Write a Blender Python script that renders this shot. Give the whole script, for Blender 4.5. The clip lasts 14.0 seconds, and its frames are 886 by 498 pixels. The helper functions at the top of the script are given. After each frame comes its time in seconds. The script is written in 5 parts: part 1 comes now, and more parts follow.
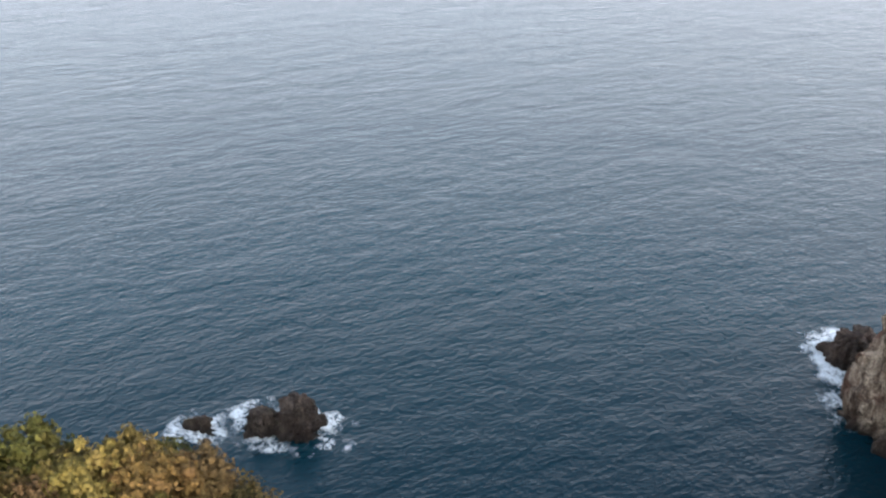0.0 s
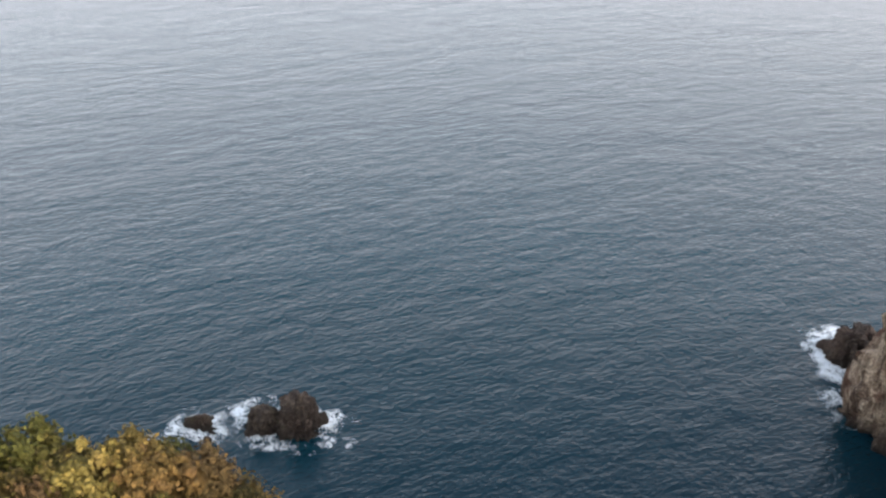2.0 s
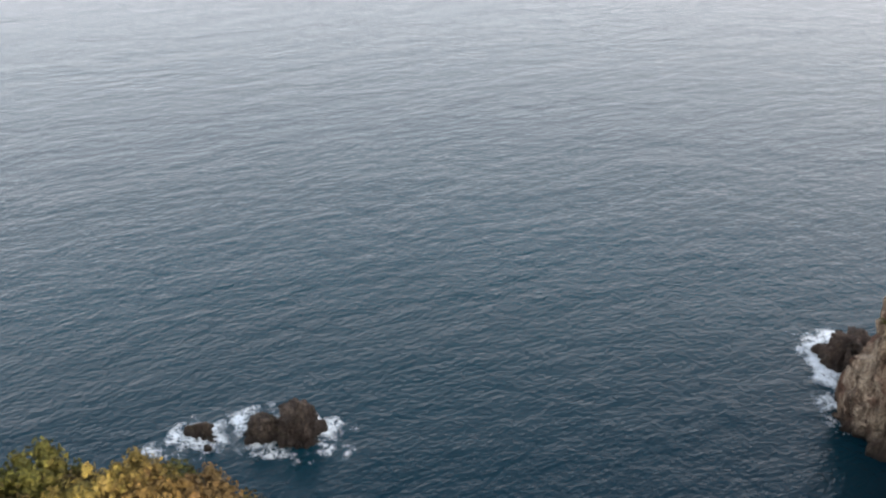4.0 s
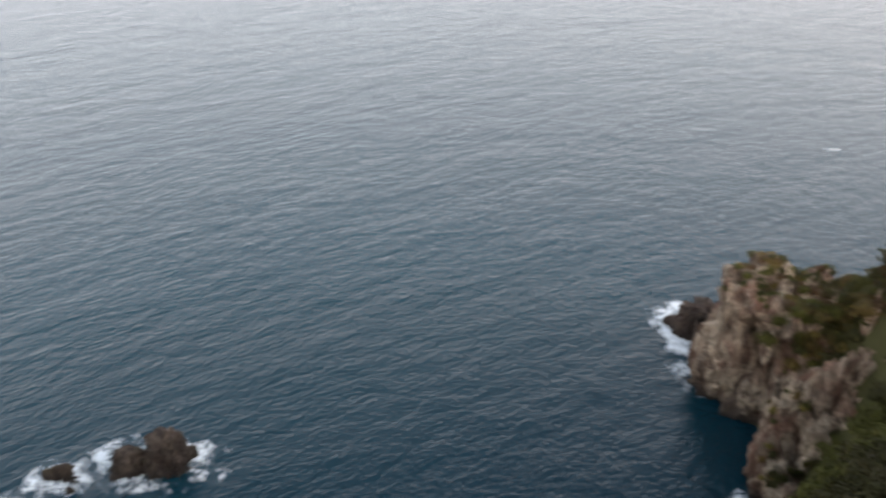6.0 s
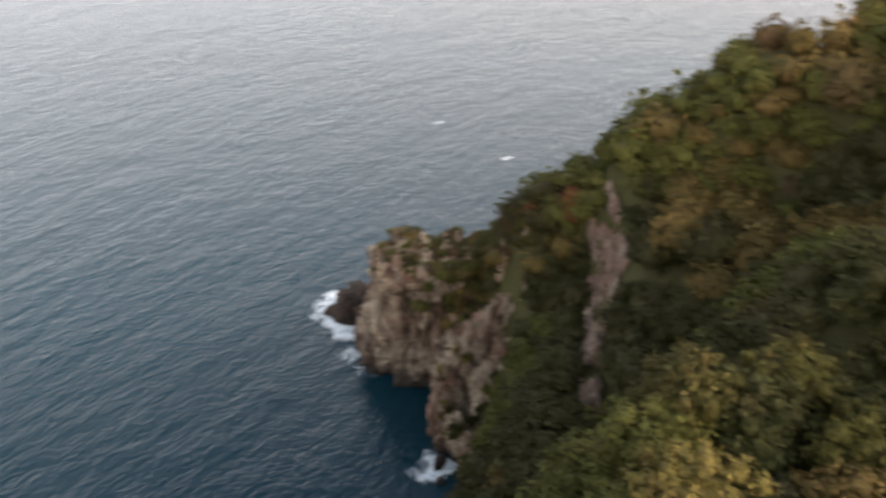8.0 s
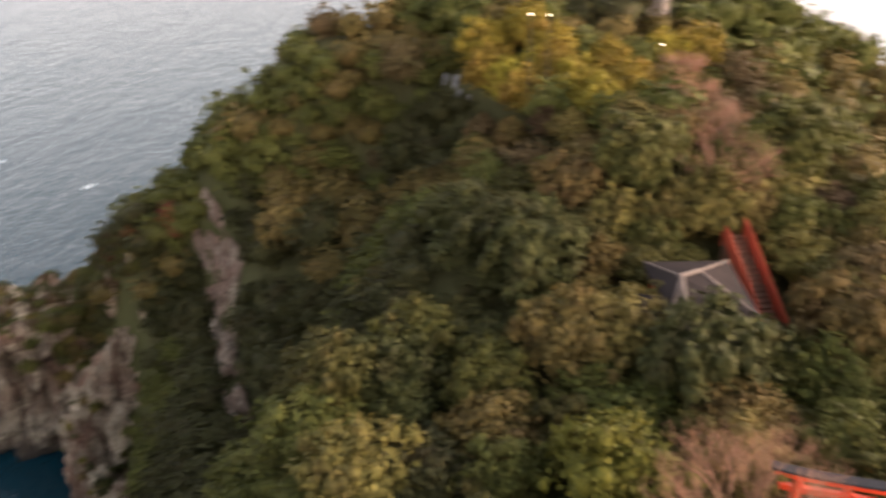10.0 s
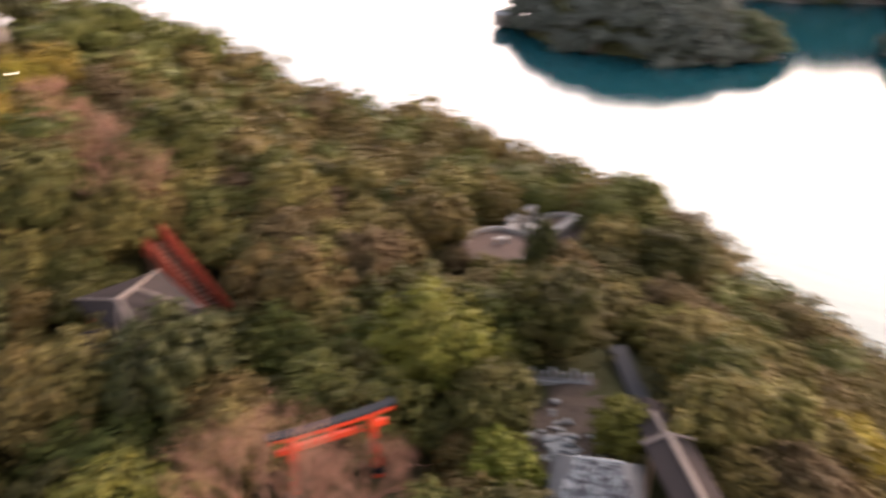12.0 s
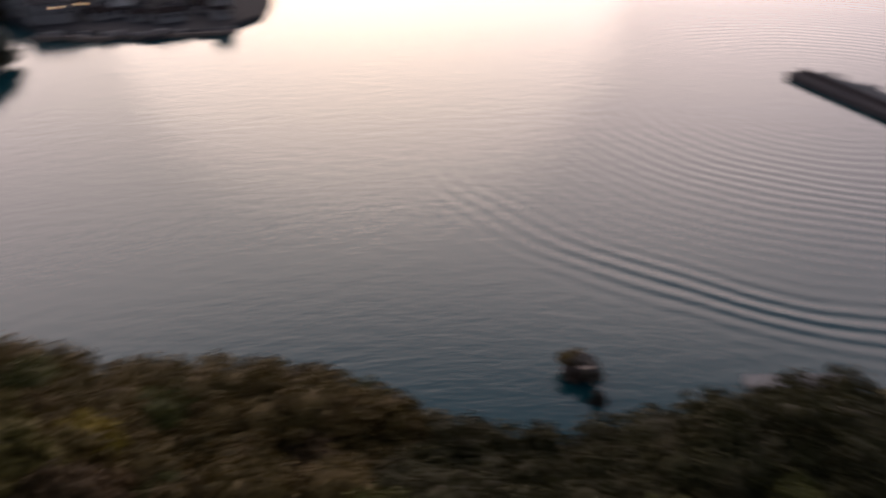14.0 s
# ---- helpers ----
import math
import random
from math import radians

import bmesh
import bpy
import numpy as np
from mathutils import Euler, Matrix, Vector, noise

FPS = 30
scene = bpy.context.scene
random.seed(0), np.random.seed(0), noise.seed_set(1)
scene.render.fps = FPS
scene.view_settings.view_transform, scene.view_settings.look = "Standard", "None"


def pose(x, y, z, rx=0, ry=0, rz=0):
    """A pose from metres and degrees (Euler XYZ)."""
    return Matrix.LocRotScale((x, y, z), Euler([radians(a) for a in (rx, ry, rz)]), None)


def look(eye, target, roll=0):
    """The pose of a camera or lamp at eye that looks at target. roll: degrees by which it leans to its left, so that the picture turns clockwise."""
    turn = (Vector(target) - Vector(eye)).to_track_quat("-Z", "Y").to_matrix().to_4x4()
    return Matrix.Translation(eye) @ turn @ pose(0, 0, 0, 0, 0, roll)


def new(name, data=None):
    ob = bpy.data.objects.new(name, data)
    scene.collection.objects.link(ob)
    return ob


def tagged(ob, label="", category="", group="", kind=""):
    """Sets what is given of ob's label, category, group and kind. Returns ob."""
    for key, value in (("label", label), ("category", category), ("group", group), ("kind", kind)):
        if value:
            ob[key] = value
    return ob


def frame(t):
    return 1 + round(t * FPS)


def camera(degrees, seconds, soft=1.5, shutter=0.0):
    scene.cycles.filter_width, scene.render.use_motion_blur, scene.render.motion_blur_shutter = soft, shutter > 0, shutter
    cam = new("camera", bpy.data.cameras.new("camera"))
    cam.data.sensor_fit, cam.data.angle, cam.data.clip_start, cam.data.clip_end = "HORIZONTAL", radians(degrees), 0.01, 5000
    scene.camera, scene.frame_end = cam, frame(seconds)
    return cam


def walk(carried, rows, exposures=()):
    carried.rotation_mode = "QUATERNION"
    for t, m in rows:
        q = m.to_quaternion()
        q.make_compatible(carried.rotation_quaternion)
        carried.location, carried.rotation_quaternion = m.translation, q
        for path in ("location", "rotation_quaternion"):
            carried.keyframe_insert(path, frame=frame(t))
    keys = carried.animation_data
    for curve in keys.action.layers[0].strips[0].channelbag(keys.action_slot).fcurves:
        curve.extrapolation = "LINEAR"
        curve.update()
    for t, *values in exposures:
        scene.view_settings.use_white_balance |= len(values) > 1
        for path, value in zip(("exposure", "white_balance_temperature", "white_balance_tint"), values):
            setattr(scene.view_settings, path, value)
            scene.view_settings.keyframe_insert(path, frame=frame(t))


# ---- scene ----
# ---------------------------------------------------------------- camera
cam = camera(53.98, 14.0, soft=2.35, shutter=1.0)
ROWS = [
    (0.0, 58.42, 62.12, 0.10, 0.02), (0.5, 58.43, 62.12, 0.12, 0.01), (1.0, 58.43, 62.09, 0.13, 0.0),
    (1.5, 58.41, 62.04, 0.17, -0.02), (2.0, 58.58, 61.92, 0.16, 0.02), (2.5, 59.01, 61.85, 0.21, -0.02),
    (3.3, 59.72, 61.74, 0.28, -0.1), (4.2, 60.0, 61.68, 0.33, -0.3), (5.0, 60.0, 61.69, 0.36, -1.93),
    (5.5, 60.0, 61.74, 0.39, -6.13), (6.0, 60.0, 61.78, 0.46, -10.79), (6.5, 60.0, 61.80, 0.48, -16.44),
    (7.0, 60.0, 61.87, 0.60, -23.07), (9.5, 60.0, 61.44, 0.86, -58.13), (10.0, 60.0, 61.40, 0.80, -65.43),
    (10.5, 60.0, 61.36, 0.72, -73.65), (11.0, 60.0, 61.35, 0.54, -83.71), (11.5, 60.0, 61.41, 0.53, -95.07),
    (12.0, 60.0, 61.49, 0.52, -106.58), (12.5, 60.0, 61.49, 0.65, -121.11), (13.0, 60.0, 61.54, 0.66, -136.04),
    (13.5, 60.0, 61.54, 0.69, -151.05), (14.0, 60.0, 61.59, 0.67, -166.01)]
walk(cam, [(t, pose(0, 0, z, rx, ry, rz)) for t, z, rx, ry, rz in ROWS],
     exposures=[(0.0, 0.0, 6450, 9), (1.0, 0.0, 6650, 10), (2.0, 0.0, 6900, 11), (5.0, 0.0, 7050, 11), (6.5, 0.0, 7200, 11), (9.5, 0.15, 7500, 12), (11.0, 0.22, 7400, 14),
                (11.5, 0.26, 7600, 15), (12.0, 0.26, 7200, 16), (12.5, -0.08, 7000, 17), (13.0, -0.76, 6950, 19), (13.5, -1.45, 6800, 20), (14.0, -2.2, 6500, 20)])

# ---------------------------------------------------------------- light
SUN_AZ, SUN_EL = 161.0, 10.0          # degrees clockwise from +y, degrees above the horizon
world = bpy.data.worlds.new("sky")
scene.world = world
world.use_nodes = True
wt = world.node_tree
wt.nodes.clear()
w_out = wt.nodes.new("ShaderNodeOutputWorld")
w_sky = wt.nodes.new("ShaderNodeTexSky")
w_sky.sky_type = "NISHITA"
w_sky.sun_disc = False
w_sky.sun_elevation, w_sky.sun_rotation = radians(SUN_EL), radians(SUN_AZ)
w_sky.air_density, w_sky.dust_density, w_sky.ozone_density = 1.0, 3.0, 1.0
w_bg = wt.nodes.new("ShaderNodeBackground")
w_bg.inputs["Strength"].default_value = 0.10
wt.links.new(w_sky.outputs[0], w_bg.inputs[0])
# thin high cloud over the whole sky, which glows round the low sun
_a, _e = radians(SUN_AZ), radians(SUN_EL)
SUN_DIR = Vector((math.sin(_a) * math.cos(_e), math.cos(_a) * math.cos(_e), math.sin(_e)))
w_co = wt.nodes.new("ShaderNodeTexCoord")
w_dot = wt.nodes.new("ShaderNodeVectorMath")
w_dot.operation = "DOT_PRODUCT"
w_dot.inputs[1].default_value = (math.sin(_a - 0.09) * math.cos(_e), math.cos(_a - 0.09) * math.cos(_e), math.sin(_e))
wt.links.new(w_co.outputs["Generated"], w_dot.inputs[0])
w_glow = wt.nodes.new("ShaderNodeValToRGB")
w_glow.color_ramp.interpolation = "EASE"
GLOW = [(0.0, (0.124, 0.135, 0.158)), (0.45, (0.129, 0.132, 0.146)), (0.72, (0.31, 0.285, 0.285)), (0.87, (0.70, 0.62, 0.60)), (0.95, (1.0, 0.87, 0.80)), (1.0, (1.0, 0.89, 0.78))]
while len(w_glow.color_ramp.elements) < len(GLOW):
    w_glow.color_ramp.elements.new(0.5)
for _el, (_x, _c) in zip(w_glow.color_ramp.elements, GLOW):
    _el.position, _el.color = _x, (*_c, 1)
w_half = wt.nodes.new("ShaderNodeMath")
w_half.operation = "MULTIPLY_ADD"
w_half.inputs[1].default_value, w_half.inputs[2].default_value = 0.5, 0.5
wt.links.new(w_dot.outputs["Value"], w_half.inputs[0])
wt.links.new(w_half.outputs[0], w_glow.inputs[0])
w_cloud = wt.nodes.new("ShaderNodeBackground")
w_cloud.inputs["Strength"].default_value = 14.0
w_xyz = wt.nodes.new("ShaderNodeSeparateXYZ")
wt.links.new(w_co.outputs["Generated"], w_xyz.inputs[0])
w_high = wt.nodes.new("ShaderNodeValToRGB")
HIGH = [(0.05, (1.0, 0.95, 0.945)), (0.35, (0.96, 0.945, 0.955)), (0.51, (0.94, 0.98, 1.0)), (0.63, (0.20, 0.28, 0.37)), (1.0, (0.10, 0.13, 0.16))]
while len(w_high.color_ramp.elements) < len(HIGH):
    w_high.color_ramp.elements.new(0.5)
for _el, (_x, _c) in zip(w_high.color_ramp.elements, HIGH):
    _el.position, _el.color = _x, (*_c, 1)
wt.links.new(w_xyz.outputs[2], w_high.inputs[0])
w_mul = wt.nodes.new("ShaderNodeMix")
w_mul.data_type, w_mul.blend_type = "RGBA", "MULTIPLY"
w_mul.inputs[0].default_value = 1.0
wt.links.new(w_glow.outputs[0], w_mul.inputs[6])
wt.links.new(w_high.outputs[0], w_mul.inputs[7])
wt.links.new(w_mul.outputs[2], w_cloud.inputs[0])
w_add = wt.nodes.new("ShaderNodeAddShader")
wt.links.new(w_bg.outputs[0], w_add.inputs[0])
wt.links.new(w_cloud.outputs[0], w_add.inputs[1])
wt.links.new(w_add.outputs[0], w_out.inputs[0])
sun = new("sun", bpy.data.lights.new("sun", "SUN"))
sun.data.energy, sun.data.angle, sun.data.color = 1.2, radians(32), (1.0, 0.82, 0.66)
sun.matrix_world = look((0, 0, 200), Vector((0, 0, 200)) - SUN_DIR * 100)

# ---------------------------------------------------------------- helpers of this scene
rng = np.random.default_rng(7)


def quick_mesh(name, verts, quads, mat, smooth=False):
    """A mesh from arrays of corners and of faces that all have the same number of corners."""
    me = bpy.data.meshes.new(name)
    verts, quads = np.asarray(verts, np.float32), np.asarray(quads, np.int32)
    n = quads.shape[1]
    me.vertices.add(len(verts))
    me.vertices.foreach_set("co", verts.ravel())
    me.loops.add(quads.size)
    me.loops.foreach_set("vertex_index", quads.ravel())
    me.polygons.add(len(quads))
    me.polygons.foreach_set("loop_start", np.arange(0, quads.size, n, dtype=np.int32))
    me.polygons.foreach_set("use_smooth", np.full(len(quads), smooth))
    me.materials.append(mat)
    me.update(calc_edges=True)
    return me


def part(name, bm, material, parent, label="", smooth=False):
    """Links a bmesh or a mesh as one mesh object under a thing or a part."""
    if isinstance(bm, bpy.types.Mesh):
        me = bm
    else:
        me = bpy.data.meshes.new(name)
        bm.to_mesh(me)
        bm.free()
        me.materials.append(material)
    if smooth:
        me.polygons.foreach_set("use_smooth", [True] * len(me.polygons))
    ob = new(name, me)
    ob.parent = parent
    return tagged(ob, label)


def empty(name, m, label, category, group="", kind=""):
    ob = new(name)
    ob.matrix_basis = m
    ob.empty_display_size = 0.3
    return tagged(ob, label, category, group, kind)


def box(bm, lo, hi, bevel=0.0, m=None):
    r = bmesh.ops.create_cube(bm, size=1.0)
    c = [(a + b) / 2 for a, b in zip(lo, hi)]
    s = [b - a for a, b in zip(lo, hi)]
    for v in r["verts"]:
        v.co = Vector((v.co.x * s[0] + c[0], v.co.y * s[1] + c[1], v.co.z * s[2] + c[2]))
        if m:
            v.co = m @ v.co
    if bevel:
        edges = list({e for v in r["verts"] for e in v.link_edges})
        bmesh.ops.bevel(bm, geom=edges, offset=bevel, segments=1, affect="EDGES")
    return bm


def rod(bm, a, b, r0, r1=None, n=10):
    """A tapered round bar from a to b."""
    a, b = Vector(a), Vector(b)
    r1 = r0 if r1 is None else r1
    q = (b - a).to_track_quat("Z", "Y").to_matrix().to_4x4()
    r = bmesh.ops.create_cone(bm, cap_ends=True, segments=n, radius1=r0, radius2=r1, depth=(b - a).length)
    bmesh.ops.transform(bm, verts=r["verts"], matrix=Matrix.Translation((a + b) / 2) @ q)
    return bm


# ---------------------------------------------------------------- materials
class Nodes:
    def __init__(self, name):
        self.mat = bpy.data.materials.new(name)
        self.mat.use_nodes = True
        self.t = self.mat.node_tree
        self.p = self.t.nodes["Principled BSDF"]
        self.out = self.t.nodes["Material Output"]

    def add(self, kind, **values):
        n = self.t.nodes.new("ShaderNode" + kind)
        for k, v in values.items():
            if k in n.inputs:
                n.inputs[k].default_value = v
        return n

    def link(self, a, b):
        self.t.links.new(a, b)

    def pos(self):
        return self.add("NewGeometry").outputs["Position"]

    def noise(self, scale, detail=4.0, rough=0.55, at=None, stretch=None, distort=0.0):
        n = self.add("TexNoise", Scale=scale, Detail=detail, Roughness=rough, Distortion=distort)
        at = at or self.pos()
        if stretch:
            m = self.add("Mapping")
            m.inputs["Scale"].default_value = stretch
            self.link(at, m.inputs["Vector"])
            at = m.outputs[0]
        self.link(at, n.inputs["Vector"])
        return n.outputs["Fac"]

    def ramp(self, fac, stops):
        n = self.add("ValToRGB")
        e = n.color_ramp.elements
        while len(e) < len(stops):
            e.new(0.5)
        for el, (x, c) in zip(e, stops):
            el.position = x
            el.color = (*c, 1) if len(c) == 3 else c
        self.link(fac, n.inputs[0])
        return n.outputs[0]

    def mix(self, fac, a, b, blend="MIX"):
        n = self.add("Mix")
        n.data_type, n.blend_type = "RGBA", blend
        for sock, v in ((n.inputs[0], fac), (n.inputs[6], a), (n.inputs[7], b)):
            if isinstance(v, bpy.types.NodeSocket):
                self.link(v, sock)
            elif isinstance(v, tuple):
                sock.default_value = (*v, 1)
            else:
                sock.default_value = v
        return n.outputs[2]

    def math(self, op, a, b=0.0, c=0.0):
        n = self.add("Math")
        n.operation = op
        for sock, v in zip(n.inputs, (a, b, c)):
            if isinstance(v, bpy.types.NodeSocket):
                self.link(v, sock)
            else:
                sock.default_value = v
        return n.outputs[0]

    def bump(self, height, strength=0.5, distance=0.1, after=None):
        n = self.add("Bump", Strength=strength, Distance=distance)
        self.link(height, n.inputs["Height"])
        if after:
            self.link(after, n.inputs["Normal"])
        self.link(n.outputs[0], self.p.inputs["Normal"])
        return n.outputs[0]

    def color(self, c):
        if isinstance(c, tuple):
            self.p.inputs["Base Color"].default_value = (*c, 1)
        else:
            self.link(c, self.p.inputs["Base Color"])

    def rough(self, r):
        self.p.inputs["Roughness"].default_value = r


def plain(name, a, b, scale=2.0, rough=0.7, metal=0.0, bump=0.2, fine=25.0, gloss=0.08):
    """A weathered surface of two near colours, at two scales."""
    n = Nodes(name)
    f1, f2 = n.noise(scale), n.noise(fine, 3.0)
    c = n.mix(f1, a, b)
    n.color(n.mix(n.math("MULTIPLY", f2, 0.35), c, tuple(v * 0.55 for v in a)))
    n.bump(f2, bump, 0.02)
    n.rough(rough)
    n.p.inputs["Specular IOR Level"].default_value = gloss
    n.p.inputs["Metallic"].default_value = metal
    return n.mat


def leaf_material(name, dark, light, odd):
    """Foliage: every leaf has its own tone, every tree its own shade."""
    n = Nodes(name)
    isl = n.add("NewGeometry").outputs["Random Per Island"]
    ob = n.add("ObjectInfo").outputs["Random"]
    c = n.mix(n.math("MULTIPLY_ADD", isl, 0.6, 0.20), dark, light)
    # fuzz colours in lit tips and shaded hollows, in step with its bump
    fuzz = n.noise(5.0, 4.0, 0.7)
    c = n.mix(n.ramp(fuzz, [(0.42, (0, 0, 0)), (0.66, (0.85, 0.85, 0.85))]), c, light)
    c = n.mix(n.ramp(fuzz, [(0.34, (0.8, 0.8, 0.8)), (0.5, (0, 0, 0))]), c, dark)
    c = n.mix(n.math("MULTIPLY", n.ramp(n.noise(0.55, 3.0), [(0.5, (0, 0, 0)), (0.75, (1, 1, 1))]), 0.65), c, odd)
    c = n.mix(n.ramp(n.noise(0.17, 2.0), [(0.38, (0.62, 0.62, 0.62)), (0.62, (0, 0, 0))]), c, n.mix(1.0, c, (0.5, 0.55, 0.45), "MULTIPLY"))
    hsv = n.add("HueSaturation")
    n.link(n.math("MULTIPLY_ADD", ob, 0.04, 0.459), hsv.inputs["Hue"])
    n.link(n.math("MULTIPLY_ADD", ob, 0.32, 0.74), hsv.inputs["Value"])
    n.link(c, hsv.inputs["Color"])
    n.color(hsv.outputs[0])
    n.bump(fuzz, 0.6, 0.15)
    n.rough(0.65)
    n.p.inputs["Specular IOR Level"].default_value = 0.10
    tr = n.add("BsdfTranslucent")
    n.link(hsv.outputs[0], tr.inputs[0])
    mixs = n.add("MixShader")
    mixs.inputs[0].default_value = 0.10
    n.link(n.p.outputs[0], mixs.inputs[1])
    n.link(tr.outputs[0], mixs.inputs[2])
    n.link(mixs.outputs[0], n.out.inputs[0])
    return n.mat


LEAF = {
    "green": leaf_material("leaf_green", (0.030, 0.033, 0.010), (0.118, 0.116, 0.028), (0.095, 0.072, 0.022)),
    # darker green; on the bay slope it also carries the backlit shade
    "deep": leaf_material("leaf_deep_and_backlit", (0.020, 0.023, 0.009), (0.073, 0.073, 0.023), (0.064, 0.048, 0.019)),
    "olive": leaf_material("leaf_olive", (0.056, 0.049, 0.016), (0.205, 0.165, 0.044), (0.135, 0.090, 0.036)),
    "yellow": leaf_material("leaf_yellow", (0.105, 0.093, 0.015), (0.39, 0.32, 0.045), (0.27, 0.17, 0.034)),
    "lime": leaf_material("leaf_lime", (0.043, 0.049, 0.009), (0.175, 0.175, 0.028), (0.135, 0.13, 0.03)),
    # far island trees: distance haze is mixed into this pale greyed green
    "hazy_pine": leaf_material("leaf_hazy_pine", (0.050, 0.056, 0.047), (0.130, 0.134, 0.110), (0.06, 0.055, 0.045)),
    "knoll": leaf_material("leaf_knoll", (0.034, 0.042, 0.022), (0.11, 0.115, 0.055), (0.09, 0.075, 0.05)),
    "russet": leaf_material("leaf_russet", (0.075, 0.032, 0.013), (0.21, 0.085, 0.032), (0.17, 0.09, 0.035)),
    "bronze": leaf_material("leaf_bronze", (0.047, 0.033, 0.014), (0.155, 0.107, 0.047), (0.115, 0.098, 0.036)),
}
TWIG = plain("bare_twig", (0.29, 0.150, 0.10), (0.41, 0.225, 0.155), 3.0, 0.85)
BARK = plain("bark", (0.11, 0.085, 0.065), (0.19, 0.15, 0.12), 3.0, 0.9)


def rock_material(name, dark, mid, pale, stain, bare=0.46, washed=0.2):
    n = Nodes(name)
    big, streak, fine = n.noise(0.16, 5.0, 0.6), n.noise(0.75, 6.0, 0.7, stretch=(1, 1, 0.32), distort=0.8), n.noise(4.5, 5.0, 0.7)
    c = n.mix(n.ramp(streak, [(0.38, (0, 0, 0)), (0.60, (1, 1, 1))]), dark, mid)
    c = n.mix(n.ramp(n.noise(0.5, 5.0, 0.65, stretch=(1, 1, 0.4), distort=1.0), [(bare, (0, 0, 0)), (bare + 0.14, (0.95, 0.95, 0.95))]), c, pale)
    c = n.mix(n.ramp(big, [(0.48, (0, 0, 0)), (0.64, (0.7, 0.7, 0.7))]), c, stain)
    c = n.mix(n.ramp(n.noise(0.35, 6.0, 0.75), [(0.55, (0, 0, 0)), (0.68, (0.75, 0.75, 0.75))]), c, (0.045, 0.045, 0.016))
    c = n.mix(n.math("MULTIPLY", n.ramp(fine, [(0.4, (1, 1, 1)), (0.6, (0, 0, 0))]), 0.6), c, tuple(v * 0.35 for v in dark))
    # wave-wetted foot
    z = n.add("SeparateXYZ")
    n.link(n.pos(), z.inputs[0])
    if washed:
        wet = n.ramp(n.math("MULTIPLY_ADD", z.outputs[2], washed, n.math("MULTIPLY", streak, 0.4)), [(0.25, (1, 1, 1)), (0.85, (0, 0, 0))])
        c = n.mix(wet, c, (0.026, 0.021, 0.018))
    n.color(c)
    b = n.bump(streak, 1.0, 0.7)
    n.bump(fine, 0.9, 0.12, b)
    n.rough(0.9)
    n.p.inputs["Specular IOR Level"].default_value = 0.2
    return n.mat


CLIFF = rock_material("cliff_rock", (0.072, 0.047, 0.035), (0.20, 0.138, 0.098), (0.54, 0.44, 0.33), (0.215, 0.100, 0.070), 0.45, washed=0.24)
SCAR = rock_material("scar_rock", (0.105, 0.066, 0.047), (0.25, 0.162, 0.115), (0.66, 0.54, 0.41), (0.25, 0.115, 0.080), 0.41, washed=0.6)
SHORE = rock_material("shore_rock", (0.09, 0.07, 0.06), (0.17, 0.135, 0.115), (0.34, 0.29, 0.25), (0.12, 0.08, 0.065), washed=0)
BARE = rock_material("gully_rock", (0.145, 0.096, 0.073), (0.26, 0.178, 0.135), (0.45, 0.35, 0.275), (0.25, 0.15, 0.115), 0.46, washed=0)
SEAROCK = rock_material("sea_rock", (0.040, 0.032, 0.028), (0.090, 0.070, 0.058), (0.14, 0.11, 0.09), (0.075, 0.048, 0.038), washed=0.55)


def ground_material():
    n = Nodes("forest_floor")
    slope = n.add("SeparateXYZ")
    n.link(n.add("NewGeometry").outputs["True Normal"], slope.inputs[0])
    big, midn, fine = n.noise(0.25, 5.0), n.noise(0.9, 6.0, 0.65, stretch=(1, 1, 0.45)), n.noise(5.0, 5.0, 0.7)
    soil = n.mix(big, (0.045, 0.042, 0.018), (0.080, 0.066, 0.028))
    soil = n.mix(n.math("MULTIPLY", fine, 0.6), soil, (0.030, 0.034, 0.014))
    rock = n.mix(midn, (0.040, 0.044, 0.016), (0.080, 0.070, 0.030))
    rock = n.mix(n.math("MULTIPLY", fine, 0.5), rock, (0.05, 0.050, 0.018))
    n.color(n.mix(n.ramp(n.math("MULTIPLY_ADD", midn, 0.25, slope.outputs[2]), [(0.55, (1, 1, 1)), (0.78, (0, 0, 0))]), soil, rock))
    b = n.bump(midn, 0.7, 0.4)
    n.bump(fine, 0.7, 0.08, b)
    n.rough(0.95)
    n.p.inputs["Specular IOR Level"].default_value = 0.1
    return n.mat


GROUND = ground_material()


